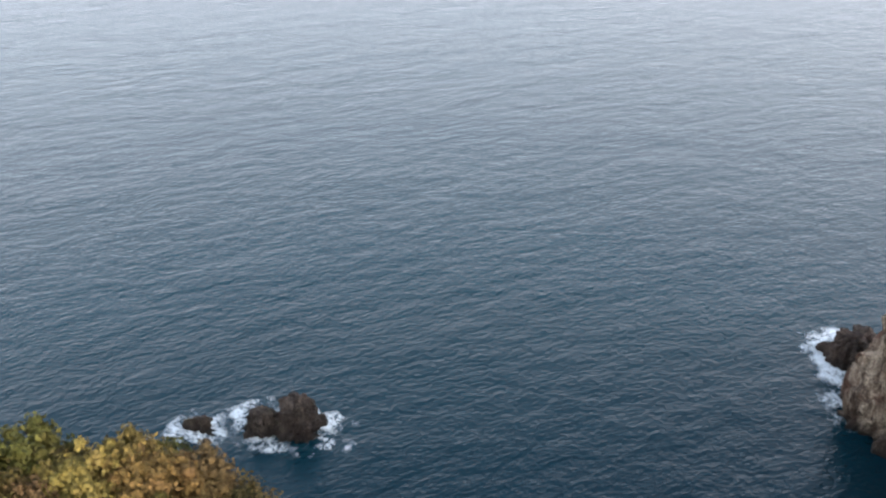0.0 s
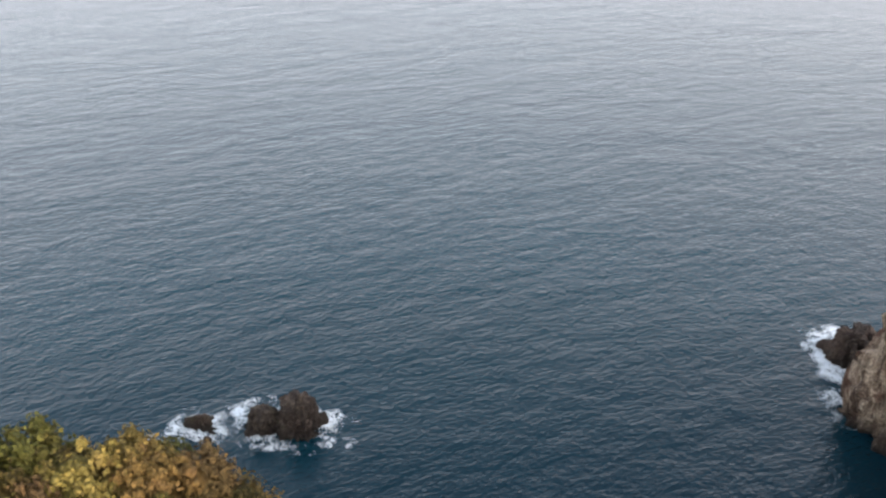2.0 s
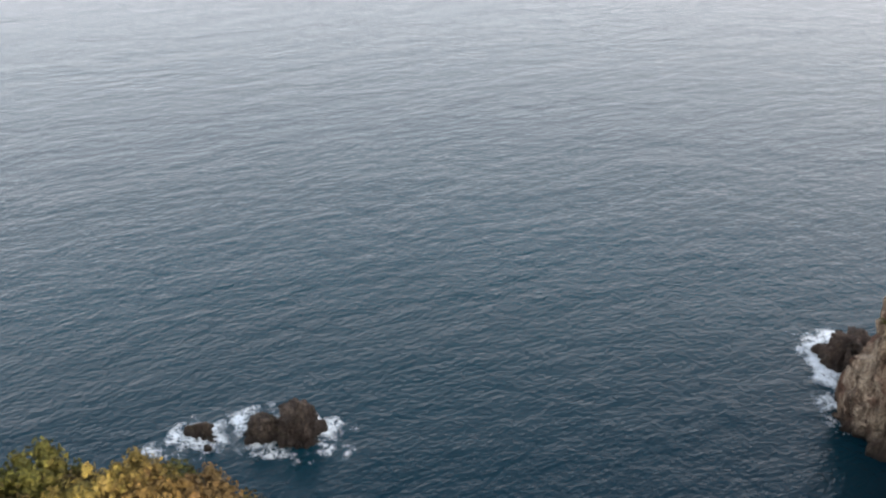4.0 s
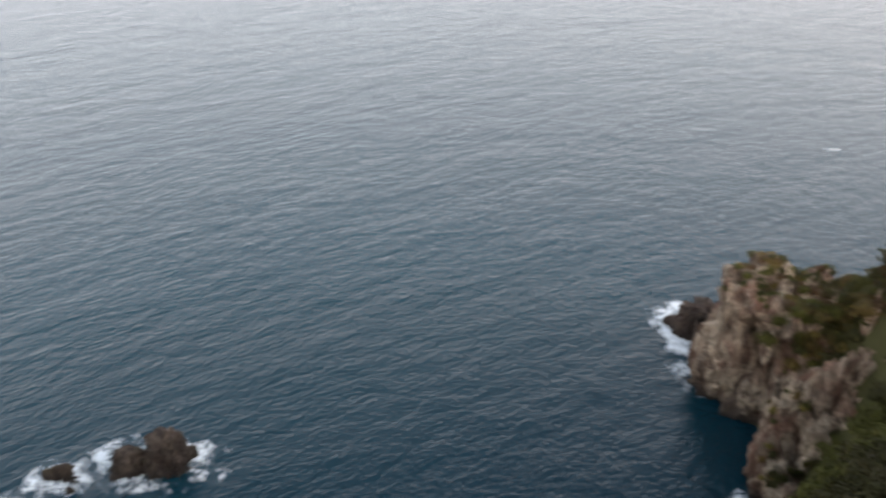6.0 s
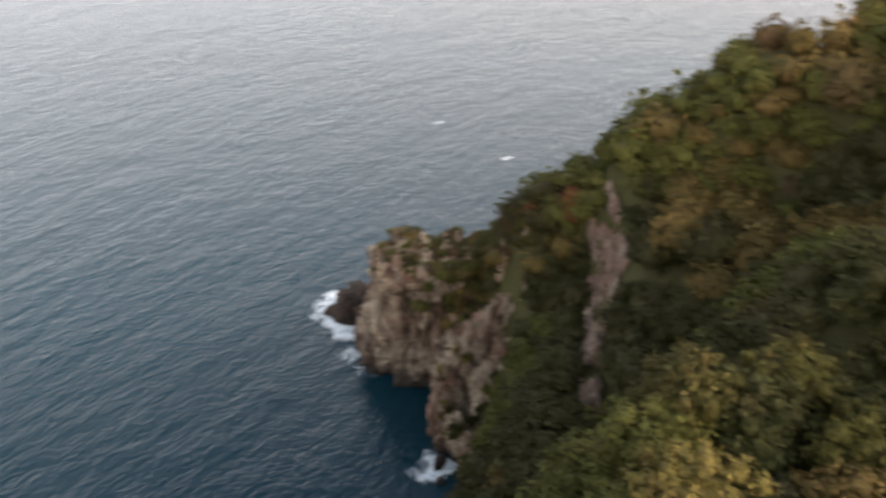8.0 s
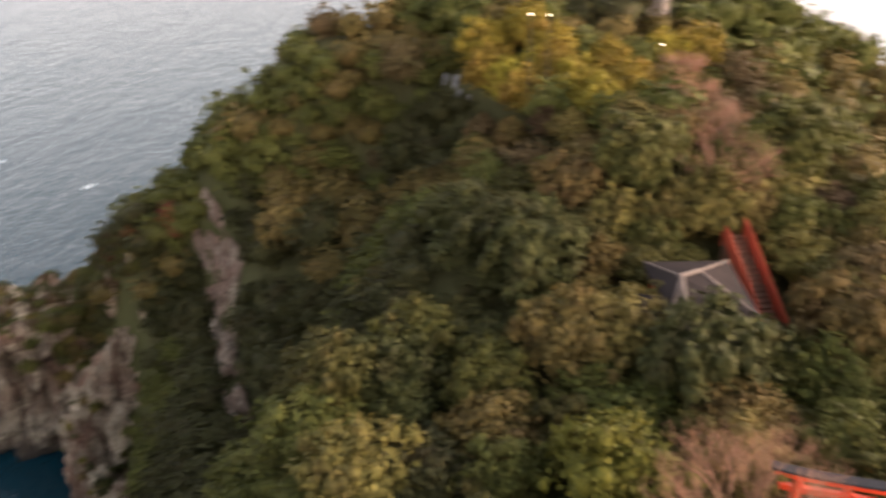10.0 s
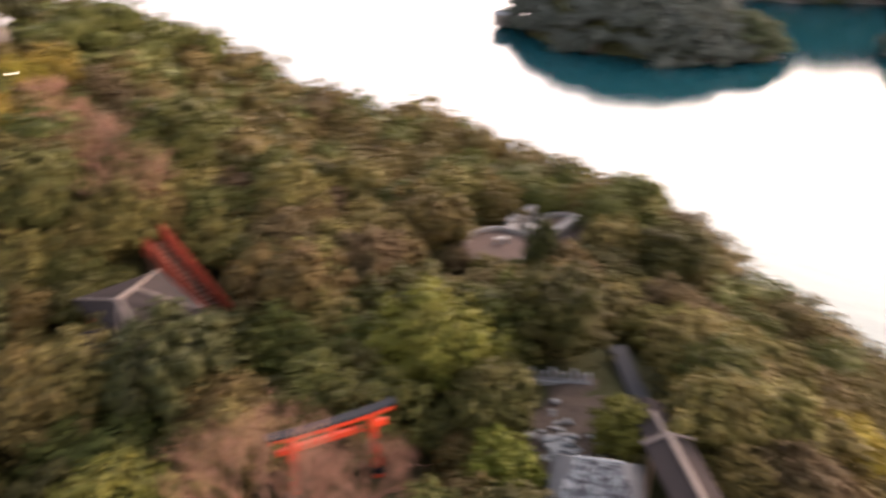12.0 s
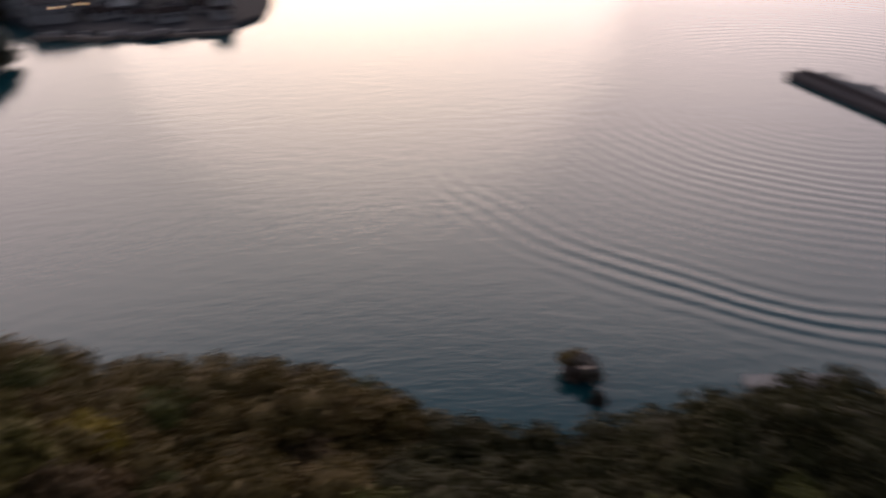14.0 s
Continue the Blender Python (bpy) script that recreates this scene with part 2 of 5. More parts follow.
def water_material():
    n = Nodes("sea_water")
    n.p.inputs["IOR"].default_value = 1.333
    xyz = n.add("SeparateXYZ")
    n.link(n.pos(), xyz.inputs[0])
    # open sea on the +y side of the headland, sheltered water on the -y side
    open_sea = n.ramp(n.math("MULTIPLY_ADD", xyz.outputs[1], 0.02, 0.5), [(0.15, (0, 0, 0)), (0.75, (1, 1, 1))])
    n.link(n.math("MULTIPLY_ADD", open_sea, 0.06, 0.06), n.p.inputs["Roughness"])
    deep = n.mix(n.noise(0.012, 3.0), (0.002, 0.017, 0.027), (0.003, 0.027, 0.039))
    n.color(n.mix(open_sea, (0.004, 0.038, 0.046), deep))
    turned = n.add("Mapping")
    turned.inputs["Rotation"].default_value = (0, 0, radians(-24))
    n.link(n.pos(), turned.inputs["Vector"])
    at = turned.outputs[0]
    gust = n.ramp(n.noise(0.018, 3.0, at=at, stretch=(0.5, 1.2, 1.0)), [(0.32, (0.88, 0.88, 0.88)), (0.68, (1.04, 1.04, 1.04))])
    swell = n.noise(0.11, 2.0, 0.5, at=at, stretch=(0.5, 1.0, 1.0), distort=0.2)
    chop = n.noise(0.45, 3.0, 0.6, at=at, stretch=(0.58, 1.0, 1.0), distort=0.15)
    fine = n.noise(1.7, 3.0, 0.6, at=at, stretch=(0.7, 1.0, 1.0), distort=0.1)
    rough_sea = n.math("MULTIPLY_ADD", swell, 0.40, n.math("MULTIPLY", gust, n.math("MULTIPLY_ADD", fine, 0.16, n.math("MULTIPLY", chop, 0.31))))
    calm = n.math("ADD", n.noise(1.6, 3.0, 0.5, at=at, stretch=(0.5, 1.0, 1.0)), n.math("MULTIPLY", n.noise(0.45, 2.0, 0.5, at=at, stretch=(0.5, 1.0, 1.0)), 1.4))
    h = n.mix(open_sea, n.math("MULTIPLY", calm, 0.034), rough_sea)
    # a boat's wash spreading in rings over the sheltered water
    far = n.add("VectorMath")
    far.operation = "DISTANCE"
    far.inputs[1].default_value = (-35, -190, 0)
    n.link(n.pos(), far.inputs[0])
    rho = n.math("ADD", far.outputs["Value"], n.math("MULTIPLY", n.noise(0.03, 1.0), 6.0))
    band = n.math("EXPONENT", n.math("MULTIPLY", n.math("POWER", n.math("MULTIPLY", n.math("ADD", rho, -93.6), 0.175), 2.0), -1.0))
    inner = n.math("MULTIPLY", n.math("EXPONENT", n.math("MULTIPLY", n.math("POWER", n.math("MULTIPLY", n.math("ADD", rho, -55.0), 0.045), 2.0), -1.0)), 0.55)
    rings = n.math("MULTIPLY", n.math("SINE", n.math("MULTIPLY", rho, 2.1)), n.math("MULTIPLY", n.math("ADD", band, inner), 0.044))
    east = n.ramp(n.math("MULTIPLY_ADD", xyz.outputs[0], -0.008, 0.5), [(0.08, (0, 0, 0)), (0.5, (1, 1, 1))])
    rings = n.math("MULTIPLY", rings, east)
    h = n.math("ADD", h, n.math("MULTIPLY", rings, n.math("SUBTRACT", 1.0, open_sea)))
    n.bump(h, 1.0, 0.8)
    return n.mat


WATER = water_material()


def foam_material():
    """Froth with holes: thick by the rocks, lace and streaks further out."""
    n = Nodes("sea_foam")
    n.color(n.mix(n.noise(1.5, 4.0), (0.50, 0.57, 0.62), (0.80, 0.83, 0.85)))
    n.rough(0.8)
    thick = n.add("Attribute")
    thick.attribute_name = "thickness"
    web = n.math("ABSOLUTE", n.math("SUBTRACT", n.noise(1.25, 5.0, 0.65, distort=1.4), 0.5))
    lump = n.noise(0.9, 6.0, 0.65, distort=0.6)
    f = n.math("ADD", n.math("MULTIPLY_ADD", lump, 1.5, -0.95), n.math("SUBTRACT", thick.outputs["Fac"], n.math("MULTIPLY", web, 4.6)))
    cover = n.ramp(f, [(0.26, (0, 0, 0)), (0.95, (1, 1, 1))])
    clear = n.add("BsdfTransparent")
    ms = n.add("MixShader")
    n.link(cover, ms.inputs[0])
    n.link(clear.outputs[0], ms.inputs[1])
    n.link(n.p.outputs[0], ms.inputs[2])
    n.link(ms.outputs[0], n.out.inputs[0])
    n.bump(lump, 0.6, 0.2)
    return n.mat


FOAM = foam_material()
RAIL = plain("faded_vermilion", (0.44, 0.075, 0.038), (0.34, 0.062, 0.034), 1.5, 0.7, gloss=0.15)
ASPHALT = plain("worn_asphalt", (0.048, 0.044, 0.047), (0.075, 0.069, 0.072), 0.5, 0.95, gloss=0.06)
RED = plain("vermilion_paint", (0.72, 0.065, 0.022), (0.60, 0.055, 0.02), 1.2, 0.45, gloss=0.3)
BLACK = plain("black_lacquer", (0.022, 0.021, 0.025), (0.036, 0.034, 0.038), 2.0, 0.8, gloss=0.08)
ROOF = plain("dark_roof_tile", (0.034, 0.026, 0.025), (0.050, 0.039, 0.037), 0.8, 0.95, gloss=0.0)
RIDGE = plain("pale_ridge_cap", (0.21, 0.155, 0.135), (0.14, 0.11, 0.097), 1.5, 0.7)
PLASTER = plain("pale_plaster", (0.27, 0.215, 0.185), (0.19, 0.15, 0.13), 0.7, 0.85)
TIMBER = plain("aged_timber", (0.16, 0.10, 0.07), (0.24, 0.16, 0.11), 2.0, 0.8)
FADED = plain("faded_roof", (0.175, 0.175, 0.18), (0.29, 0.285, 0.285), 1.2, 0.9, gloss=0.1)
STONE = plain("grey_stone", (0.20, 0.19, 0.19), (0.34, 0.32, 0.32), 1.5, 0.85)
WHITED = plain("whitewashed_stone", (0.36, 0.31, 0.285), (0.27, 0.23, 0.21), 1.5, 0.85)
CONCRETE = plain("concrete", (0.16, 0.14, 0.13), (0.24, 0.21, 0.19), 0.6, 0.9)
EARTH = plain("bare_earth", (0.068, 0.046, 0.036), (0.125, 0.088, 0.070), 0.9, 0.95)
TREAD = plain("reddish_tread", (0.155, 0.075, 0.050), (0.22, 0.112, 0.076), 1.4, 0.9)
TERRACE = plain("trodden_earth", (0.105, 0.068, 0.056), (0.155, 0.102, 0.083), 0.9, 0.95)
WORN = plain("worn_sheeting", (0.105, 0.098, 0.102), (0.17, 0.16, 0.165), 2.5, 0.9)
PAVING = plain("dark_paving", (0.055, 0.048, 0.052), (0.085, 0.074, 0.078), 0.8, 0.9)

# ---------------------------------------------------------------- the lie of the land
COAST = [(-150, 34), (-70, 40), (-34, 38), (-22, 42), (-10, 44), (-1, 39), (6, 29), (20, 34), (30, 43), (41, 51), (44.5, 57),
         (45.5, 63), (45, 68), (47, 75), (54, 78), (64, 70), (80, 64), (98, 54), (118, 40), (128, 15), (118, -12), (100, -26),
         (88, -38), (73, -44), (60, -50), (43, -54), (25, -57), (11, -56), (0, -58), (-11, -68), (-22, -72), (-60, -76), (-150, -80)]
SPOTS_A = [(0, 0, 31), (25, 0, 32.3), (45, 2, 32.6), (30, -18, 32.3), (48, -24, 31.5), (10, -25, 31), (-20, 0, 31), (-60, 0, 33), (-14, 26, 32.9), (-24, 22, 34.0),
           (10, 15, 29), (30, 16, 30.5), (45, 18, 34), (58, 12, 37.5), (70, 22, 41), (83, 20, 43.5), (100, 12, 30), (114, 14, 18)]
SPOTS_B = [(68, 43, 39.2), (76, 36, 42.6), (62, 50, 31.4), (86, 8, 40.8), (57, 57, 22.5), (49, 64, 13), (46, 72, 11), (50, 52, 16), (45, 45, 17), (36, 33, 19), (53, 38, 26),
           (80, -6, 32.6), (70, -17, 30.5), (92, 1, 36.3), (57, -30, 29.8), (38, -36, 26.9), (25, -38, 26.1), (12, -38, 22.9), (19.5, -41.5, 26.5), (8, -42, 21.4), (-6, -45, 25.8),
           (-20, -50, 22.4), (-60, -44, 29), (80, 45, 24), (90, -16, 22), (92, -5, 33.0)]
SPOTS = np.array(SPOTS_A + SPOTS_B, float)


def inside_distance(x, y):
    """Metres to the shore: positive on land."""
    c = np.array(COAST, float)
    d2, odd = np.full(x.shape, 1e9), np.zeros(x.shape, bool)
    for (ax, ay), (bx, by) in zip(c, np.roll(c, -1, 0)):
        ex, ey = bx - ax, by - ay
        s = np.clip(((x - ax) * ex + (y - ay) * ey) / (ex * ex + ey * ey), 0, 1)
        d2 = np.minimum(d2, (x - ax - s * ex) ** 2 + (y - ay - s * ey) ** 2)
        if ay != by:
            odd ^= ((ay > y) != (by > y)) & (x < ax + (y - ay) * ex / ey)
    return np.where(odd, 1, -1) * np.sqrt(d2)


def land_height(x, y):
    x, y = np.asarray(x, float), np.asarray(y, float)
    w = 1.0 / (((x[..., None] - SPOTS[:, 0]) ** 2 + (y[..., None] - SPOTS[:, 1]) ** 2 + 9.0) ** 1.7)
    top = (w * SPOTS[:, 2]).sum(-1) / w.sum(-1)
    d = inside_distance(x, y)
    steep = 1.6 + 0.8 / (1 + np.exp(-(y - 10) / 6))
    side = np.where(d > 0, d * steep + 0.4, d * 0.5)
    k = 2.0
    return np.where(side < top - 8, side, -k * np.log(np.exp(-np.clip(side - top, -40, 40) / k) + 1) + top)


def height_at(x, y):
    return float(land_height(np.array([x]), np.array([y]))[0])


def build_ground():
    xs, ys = np.arange(-150, 196, 0.9), np.arange(-84, 100, 0.9)
    gx, gy = np.meshgrid(xs, ys)
    gz = land_height(gx, gy)
    v = np.stack([gx, gy, gz], -1).reshape(-1, 3)
    rough = np.clip(np.hypot(*np.gradient(gz, 0.9)).ravel() - 0.5, 0.05, 1.5)
    off = np.array([noise.turbulence_vector(Vector(p) * 0.16, 4, False) for p in v])
    v = v + off * (rough * 0.4)[:, None]
    v[:, 2] = np.maximum(v[:, 2], -5)
    nx = len(xs)
    i = (np.arange(len(ys) - 1)[:, None] * nx + np.arange(nx - 1)).ravel()
    me = quick_mesh("ground", v, np.stack([i, i + 1, i + nx + 1, i + nx], 1), GROUND, True)
    tagged(new("ground", me), "steep wooded headland of brown soil and bare rock", "ground", kind="structure")


build_ground()


def build_sea():
    bm = bmesh.new()
    ring = [0, 60, 150, 400, 1000, 2500, 4800]
    rows = []
    for r in ring[1:]:
        rows.append([bm.verts.new((r * math.cos(a * math.pi / 24), r * math.sin(a * math.pi / 24), 0)) for a in range(48)])
    c = bm.verts.new((0, 0, 0))
    for i in range(48):
        j = (i + 1) % 48
        bm.faces.new((c, rows[0][i], rows[0][j]))
        for a, b in zip(rows, rows[1:]):
            bm.faces.new((a[i], b[i], b[j], a[j]))
    ob = part("water", bm, WATER, None)
    tagged(ob, "dark blue sea with wind ripples, calmer in the bay", "water", kind="structure")


build_sea()


from mathutils.bvhtree import BVHTree

# ---------------------------------------------------------------- rocks
def block(q):
    """Broken rock at a point: every block of it stands in or out by its own amount, with cracks between; about -0.7 to 0.5."""
    d, at = noise.voronoi(q)
    return noise.cell(at[0] * 5.3) - 0.5 - 0.35 * max(0.0, 1 - (d[1] - d[0]) * 5.0)


def rock_mesh(name, rx, ry, h, seed, mat, lean=(0, 0), base=-2.0, jag=0.35, dome=0.5, segs=110, rows=46, taper=0.25, grain=2.6, upright=0.45):
    """A rough crag: a wall of cracked, bulging blocks that closes in a broken dome."""
    off = Vector((seed * 17.3, seed * 5.1, seed * 9.7))
    size = max(rx, ry)
    verts = []
    for j in range(rows + 1):
        u = j / rows
        s = min(u / 0.72, 1.0)
        z = base + (h - base) * (s * (1 - dome * 0.3) if u < 0.72 else (1 - dome * 0.3) + dome * 0.3 * math.sin((u - 0.72) / 0.28 * math.pi / 2))
        k = (1 - taper * s) * (1.0 if u < 0.72 else max(math.cos((u - 0.72) / 0.28 * math.pi / 2), 0.0) ** 0.7)
        for i in range(segs):
            a = 2 * math.pi * i / segs
            p = Vector((math.cos(a) * rx * k, math.sin(a) * ry * k, z))
            q = Vector((p.x, p.y, z * upright)) * (grain / size) + off
            q += noise.noise_vector(q * 1.3) * 0.35
            n1 = noise.ridged_multi_fractal(q * 0.8, 0.9, 2.1, 4, 1.0, 2.0) - 1.0
            n2 = noise.fractal(q * 3.1, 0.8, 2.0, 3)
            b1, b2 = block(q), block(q * 2.3 + off)
            grow = 1 + jag * (0.28 * n1 + 0.16 * n2 + 0.55 * b1 + 0.30 * b2)
            z2 = z + h * jag * (0.14 * n2 + 0.16 * noise.noise(q * 0.9) + 0.16 * b2) * (s if u < 0.9 else 1)
            verts.append((p.x * grow + lean[0] * s * h, p.y * grow + lean[1] * s * h, z2))
    quads = [(j * segs + i, j * segs + (i + 1) % segs, (j + 1) * segs + (i + 1) % segs, (j + 1) * segs + i) for j in range(rows) for i in range(segs)]
    return quick_mesh(name, verts, quads, mat, False)


ROCKS = []


def rock(name, x, y, rx, ry, h, seed, mat, label, turn=0, **k):
    ob = new(name, rock_mesh(name, rx, ry, h, seed, mat, **k))
    ob.matrix_basis = pose(x, y, 0, 0, 0, turn)
    ROCKS.append(ob)
    return tagged(ob, label, "rock")


rock("sea_crag", 49.5, 69.5, 8.0, 9.0, 14.8, 1, CLIFF, "tall brown sea stack with a scrubby flat top", 20, taper=0.12, jag=0.3, dome=0.6)
RIB = [(50.0, 57.2, 2.7, 13.8), (48.2, 57.4, 2.6, 13.0), (46.4, 57.6, 2.7, 12.0), (44.7, 57.8, 2.5, 10.6), (43.2, 57.8, 2.3, 9.0), (42.0, 57.1, 2.0, 6.9), (41.4, 55.0, 2.1, 4.6), (41.6, 52.2, 2.2, 3.6), (45.6, 54.8, 2.5, 8.6), (48.0, 54.8, 2.4, 10.8)]
for i, (x, y, r, h) in enumerate(RIB):
    rock("cliff_rib", x, y, r, r * 1.05, h, 40 + i, SCAR, "pale cracked rock rib of the sea cliff", i * 37, taper=0.3, jag=0.42, segs=72, rows=40, grain=2.0)
for i, (x, y, r, h) in enumerate(((52.0, 59.8, 1.3, 16.9), (53.2, 57.6, 1.0, 19.3), (51.0, 54.8, 1.3, 16.4), (52.0, 65.0, 1.6, 14.6), (54.0, 62.0, 1.2, 16.4))):
    rock("outcrop", x, y, r, r, h, 60 + i, SCAR, "pinkish rock outcrop on the cliff edge", i * 50, taper=0.4, jag=0.5, segs=40, rows=30, base=h - 5.0)
rock("skerry", 47.4, 82.2, 4.2, 5.2, 3.8, 3, SEAROCK, "dark low rock ledge at the foot of the stack", 30, segs=90, rows=36, taper=0.4, jag=0.55)
rock("sea_rock", -15.0, 70.7, 3.7, 3.3, 4.3, 4, SEAROCK, "dark brown wave-washed sea rock in white foam", 20, taper=0.4, jag=0.30, dome=1.2, upright=0.8, grain=2.8)
rock("sea_rock", -18.7, 70.4, 2.8, 2.1, 3.0, 5, SEAROCK, "low dark shoulder rock beside the sea rock", 10, segs=90, rows=36, taper=0.4, jag=0.30, dome=1.2, upright=0.8, grain=2.8)
rock("sea_rock", -25.2, 70.6, 2.8, 1.5, 1.6, 6, SEAROCK, "low reddish brown reef rock awash in foam", 0, segs=60, rows=24, taper=0.4, jag=0.6)
rock("sea_rock", -24.0, 68.4, 1.0, 0.7, 0.7, 7, SEAROCK, "small reef rock awash in foam", 0, segs=40, rows=18, taper=0.5, jag=0.5)
rock("sea_rock", 38.8, 53.6, 1.5, 1.1, 1.3, 27, SEAROCK, "small dark rock in the cove below the cliff", 30, segs=50, rows=20, taper=0.5, jag=0.5)
rock("sea_rock", 37.4, 51.6, 1.0, 0.8, 0.8, 28, SEAROCK, "small dark rock in the cove below the cliff", 80, segs=40, rows=18, taper=0.5, jag=0.5)
rock("islet", 5.2, -81.5, 3.6, 3.0, 2.4, 8, SHORE, "small rocky islet with scrub off the wooded shore", 0, segs=80, rows=30, taper=0.4, jag=0.5)
rock("sea_rock", 2.6, -77.2, 1.6, 1.5, 1.4, 9, SEAROCK, "small dark rock before the islet", 0, segs=50, rows=20, taper=0.5, jag=0.5)


def drape(name, x, y, length, width, az, seed, mat, lift=0.9, cell=0.22, jag=0.5):
    """A patch that breaks through the slope: it follows the ground, rises over it in the middle and dips under it at a ragged rim."""
    a = radians(az)
    us, vs = np.arange(-length * 1.35, length * 1.35, cell), np.arange(-width * 1.5, width * 1.5, cell)
    gu, gv = np.meshgrid(us, vs)
    px, py = x + gu * math.sin(a) + gv * math.cos(a), y + gu * math.cos(a) - gv * math.sin(a)
    pts = [Vector((p, q, seed * 7.1)) for p, q in zip(px.ravel(), py.ravel())]
    wob = np.array([noise.fractal(p * 0.5, 0.8, 2.1, 4) for p in pts]).reshape(gu.shape)
    crag = np.array([noise.ridged_multi_fractal(p * 0.55, 0.9, 2.1, 5, 1.0, 2.0) - 1.0 for p in pts]).reshape(gu.shape)
    e = np.hypot(gu / length, gv / width) + 0.45 * wob
    pz = land_height(px, py) + lift * (1.0 - np.clip(e, 0, 1.7) ** 3) + jag * crag * np.clip(1.2 - e, 0, 1)
    n = len(us)
    i = (np.arange(len(vs) - 1)[:, None] * n + np.arange(n - 1))[e[:-1, :-1] < 1.5]
    me = quick_mesh(name, np.stack([px, py, pz], -1).reshape(-1, 3), np.stack([i, i + n, i + n + 1, i + 1], 1), mat, False)
    return new(name, me)


def gully(name, line, seed, mat, lift=1.3, cell=0.2, jag=0.9):
    """Bare rock along a line of (x, y, half width) down the slope: it stands out of the ground in blocks and dips under it at a ragged rim."""
    w = max(q[2] for q in line) * 1.8 + 1
    xs = np.arange(min(q[0] for q in line) - w, max(q[0] for q in line) + w, cell)
    ys = np.arange(min(q[1] for q in line) - w, max(q[1] for q in line) + w, cell)
    gx, gy = np.meshgrid(xs, ys)
    e = np.full(gx.shape, 9.0)
    for (ax, ay, aw), (bx, by, bw) in zip(line, line[1:]):
        ex, ey = bx - ax, by - ay
        k = np.clip(((gx - ax) * ex + (gy - ay) * ey) / (ex * ex + ey * ey), 0, 1)
        e = np.minimum(e, np.hypot(gx - ax - k * ex, gy - ay - k * ey) / (aw + (bw - aw) * k))
    keep = e < 2.2
    at = [Vector((p, q, seed * 7.1)) for p, q in zip(gx[keep], gy[keep])]
    wob, crag = np.zeros(gx.shape), np.zeros(gx.shape)
    wob[keep] = [noise.fractal(p * 0.8, 0.8, 2.1, 4) for p in at]
    crag[keep] = [block(p * 0.75) + 0.5 * block(p * 1.9) + 0.3 * noise.fractal(p * 2.0, 0.8, 2.0, 3) for p in at]
    e = e + 0.4 * wob
    pz = land_height(gx, gy) + lift * (1.0 - np.clip(e, 0, 1.7) ** 3) + jag * crag * np.clip(1.3 - e, 0, 1)
    n = len(xs)
    i = (np.arange(len(ys) - 1)[:, None] * n + np.arange(n - 1))[(e[:-1, :-1] < 1.5) & keep[:-1, :-1]]
    q = np.stack([i, i + 1, i + n + 1, i + n], 1)
    used, inv = np.unique(q, return_inverse=True)
    return new(name, quick_mesh(name, np.stack([gx, gy, pz], -1).reshape(-1, 3)[used], inv.reshape(-1, 4), mat, False))


GULLIES = [[(55.6, 51.2, 0.35), (54.4, 48.6, 0.9), (53.4, 47.0, 2.0), (51.4, 45.0, 2.0), (49.4, 43.6, 1.7), (47.4, 42.4, 1.2), (44.6, 40.0, 1.0), (41.4, 37.2, 1.0), (38.8, 34.6, 0.9)],
           [(39.4, 32.9, 0.35), (37.0, 30.8, 0.55), (34.0, 28.0, 0.45)], [(57.6, 51.6, 0.3), (56.6, 49.8, 0.35), (56.0, 48.4, 0.3)]]
for i, line in enumerate(GULLIES):
    tagged(gully("rock_face", line, 11 + i, BARE), "bare pinkish rock gully breaking through the wooded slope", "rock", "rock faces on the slope")
for x, y, rx, h, sd in ((66.4, 30.4, 0.5, 1.0, 21), (65.3, 29.9, 0.45, 0.8, 22), (64.5, 28.6, 0.55, 0.9, 23), (63.2, 27.8, 0.4, 0.7, 24), (62.4, 26.6, 0.4, 0.6, 25)):
    ob = rock("boulder", x, y, rx, rx * 0.8, h, sd, STONE, "pale grey boulder on the wooded hilltop", sd * 40, segs=36, rows=18, base=-0.8, taper=0.4, jag=0.5)
    ob.location.z = height_at(x, y) - 0.2
tagged(drape("clearing", 29.4, -14.9, 3.9, 2.3, 116, 31, EARTH, 0.22, 0.25, 0.08), "bare brown earth with rubble beside the shed", "ground", kind="structure")


def foam(name, lo, hi, label, near, cell=0.35, reach=1.6, seed=0):
    """Froth on the water, thinning out away from the rocks given as (x, y, radius x, radius y)."""
    xs, ys = np.arange(lo[0], hi[0], cell), np.arange(lo[1], hi[1], cell)
    gx, gy = np.meshgrid(xs, ys)
    d = np.full(gx.shape, 99.0)
    for x, y, rx, ry in near:
        e = np.hypot((gx - x) / rx, (gy - y) / ry)
        d = np.minimum(d, np.maximum(e - 1, 0) * min(rx, ry))
    n = np.array([noise.fractal(Vector((x * 0.35, y * 0.35, seed * 3.7)), 0.7, 2.1, 3) for x, y in zip(gx.ravel(), gy.ravel())]).reshape(gx.shape)
    thick = 1.0 + 0.75 * n - d / reach
    v = np.stack([gx, gy, 0.06 + 0.10 * np.clip(n, -0.4, 1) * np.clip(thick, 0, 1)], -1).reshape(-1, 3)
    nx = len(xs)
    i = (np.arange(len(ys) - 1)[:, None] * nx + np.arange(nx - 1))[thick[:-1, :-1] > -0.6]
    q = np.stack([i, i + 1, i + nx + 1, i + nx], 1)
    used, inv = np.unique(q, return_inverse=True)
    me = quick_mesh(name, v[used], inv.reshape(-1, 4), FOAM, True)
    me.attributes.new("thickness", "FLOAT", "POINT").data.foreach_set("value", thick.ravel()[used].astype(np.float32))
    tagged(new(name, me), label, "foam", kind="stuff")


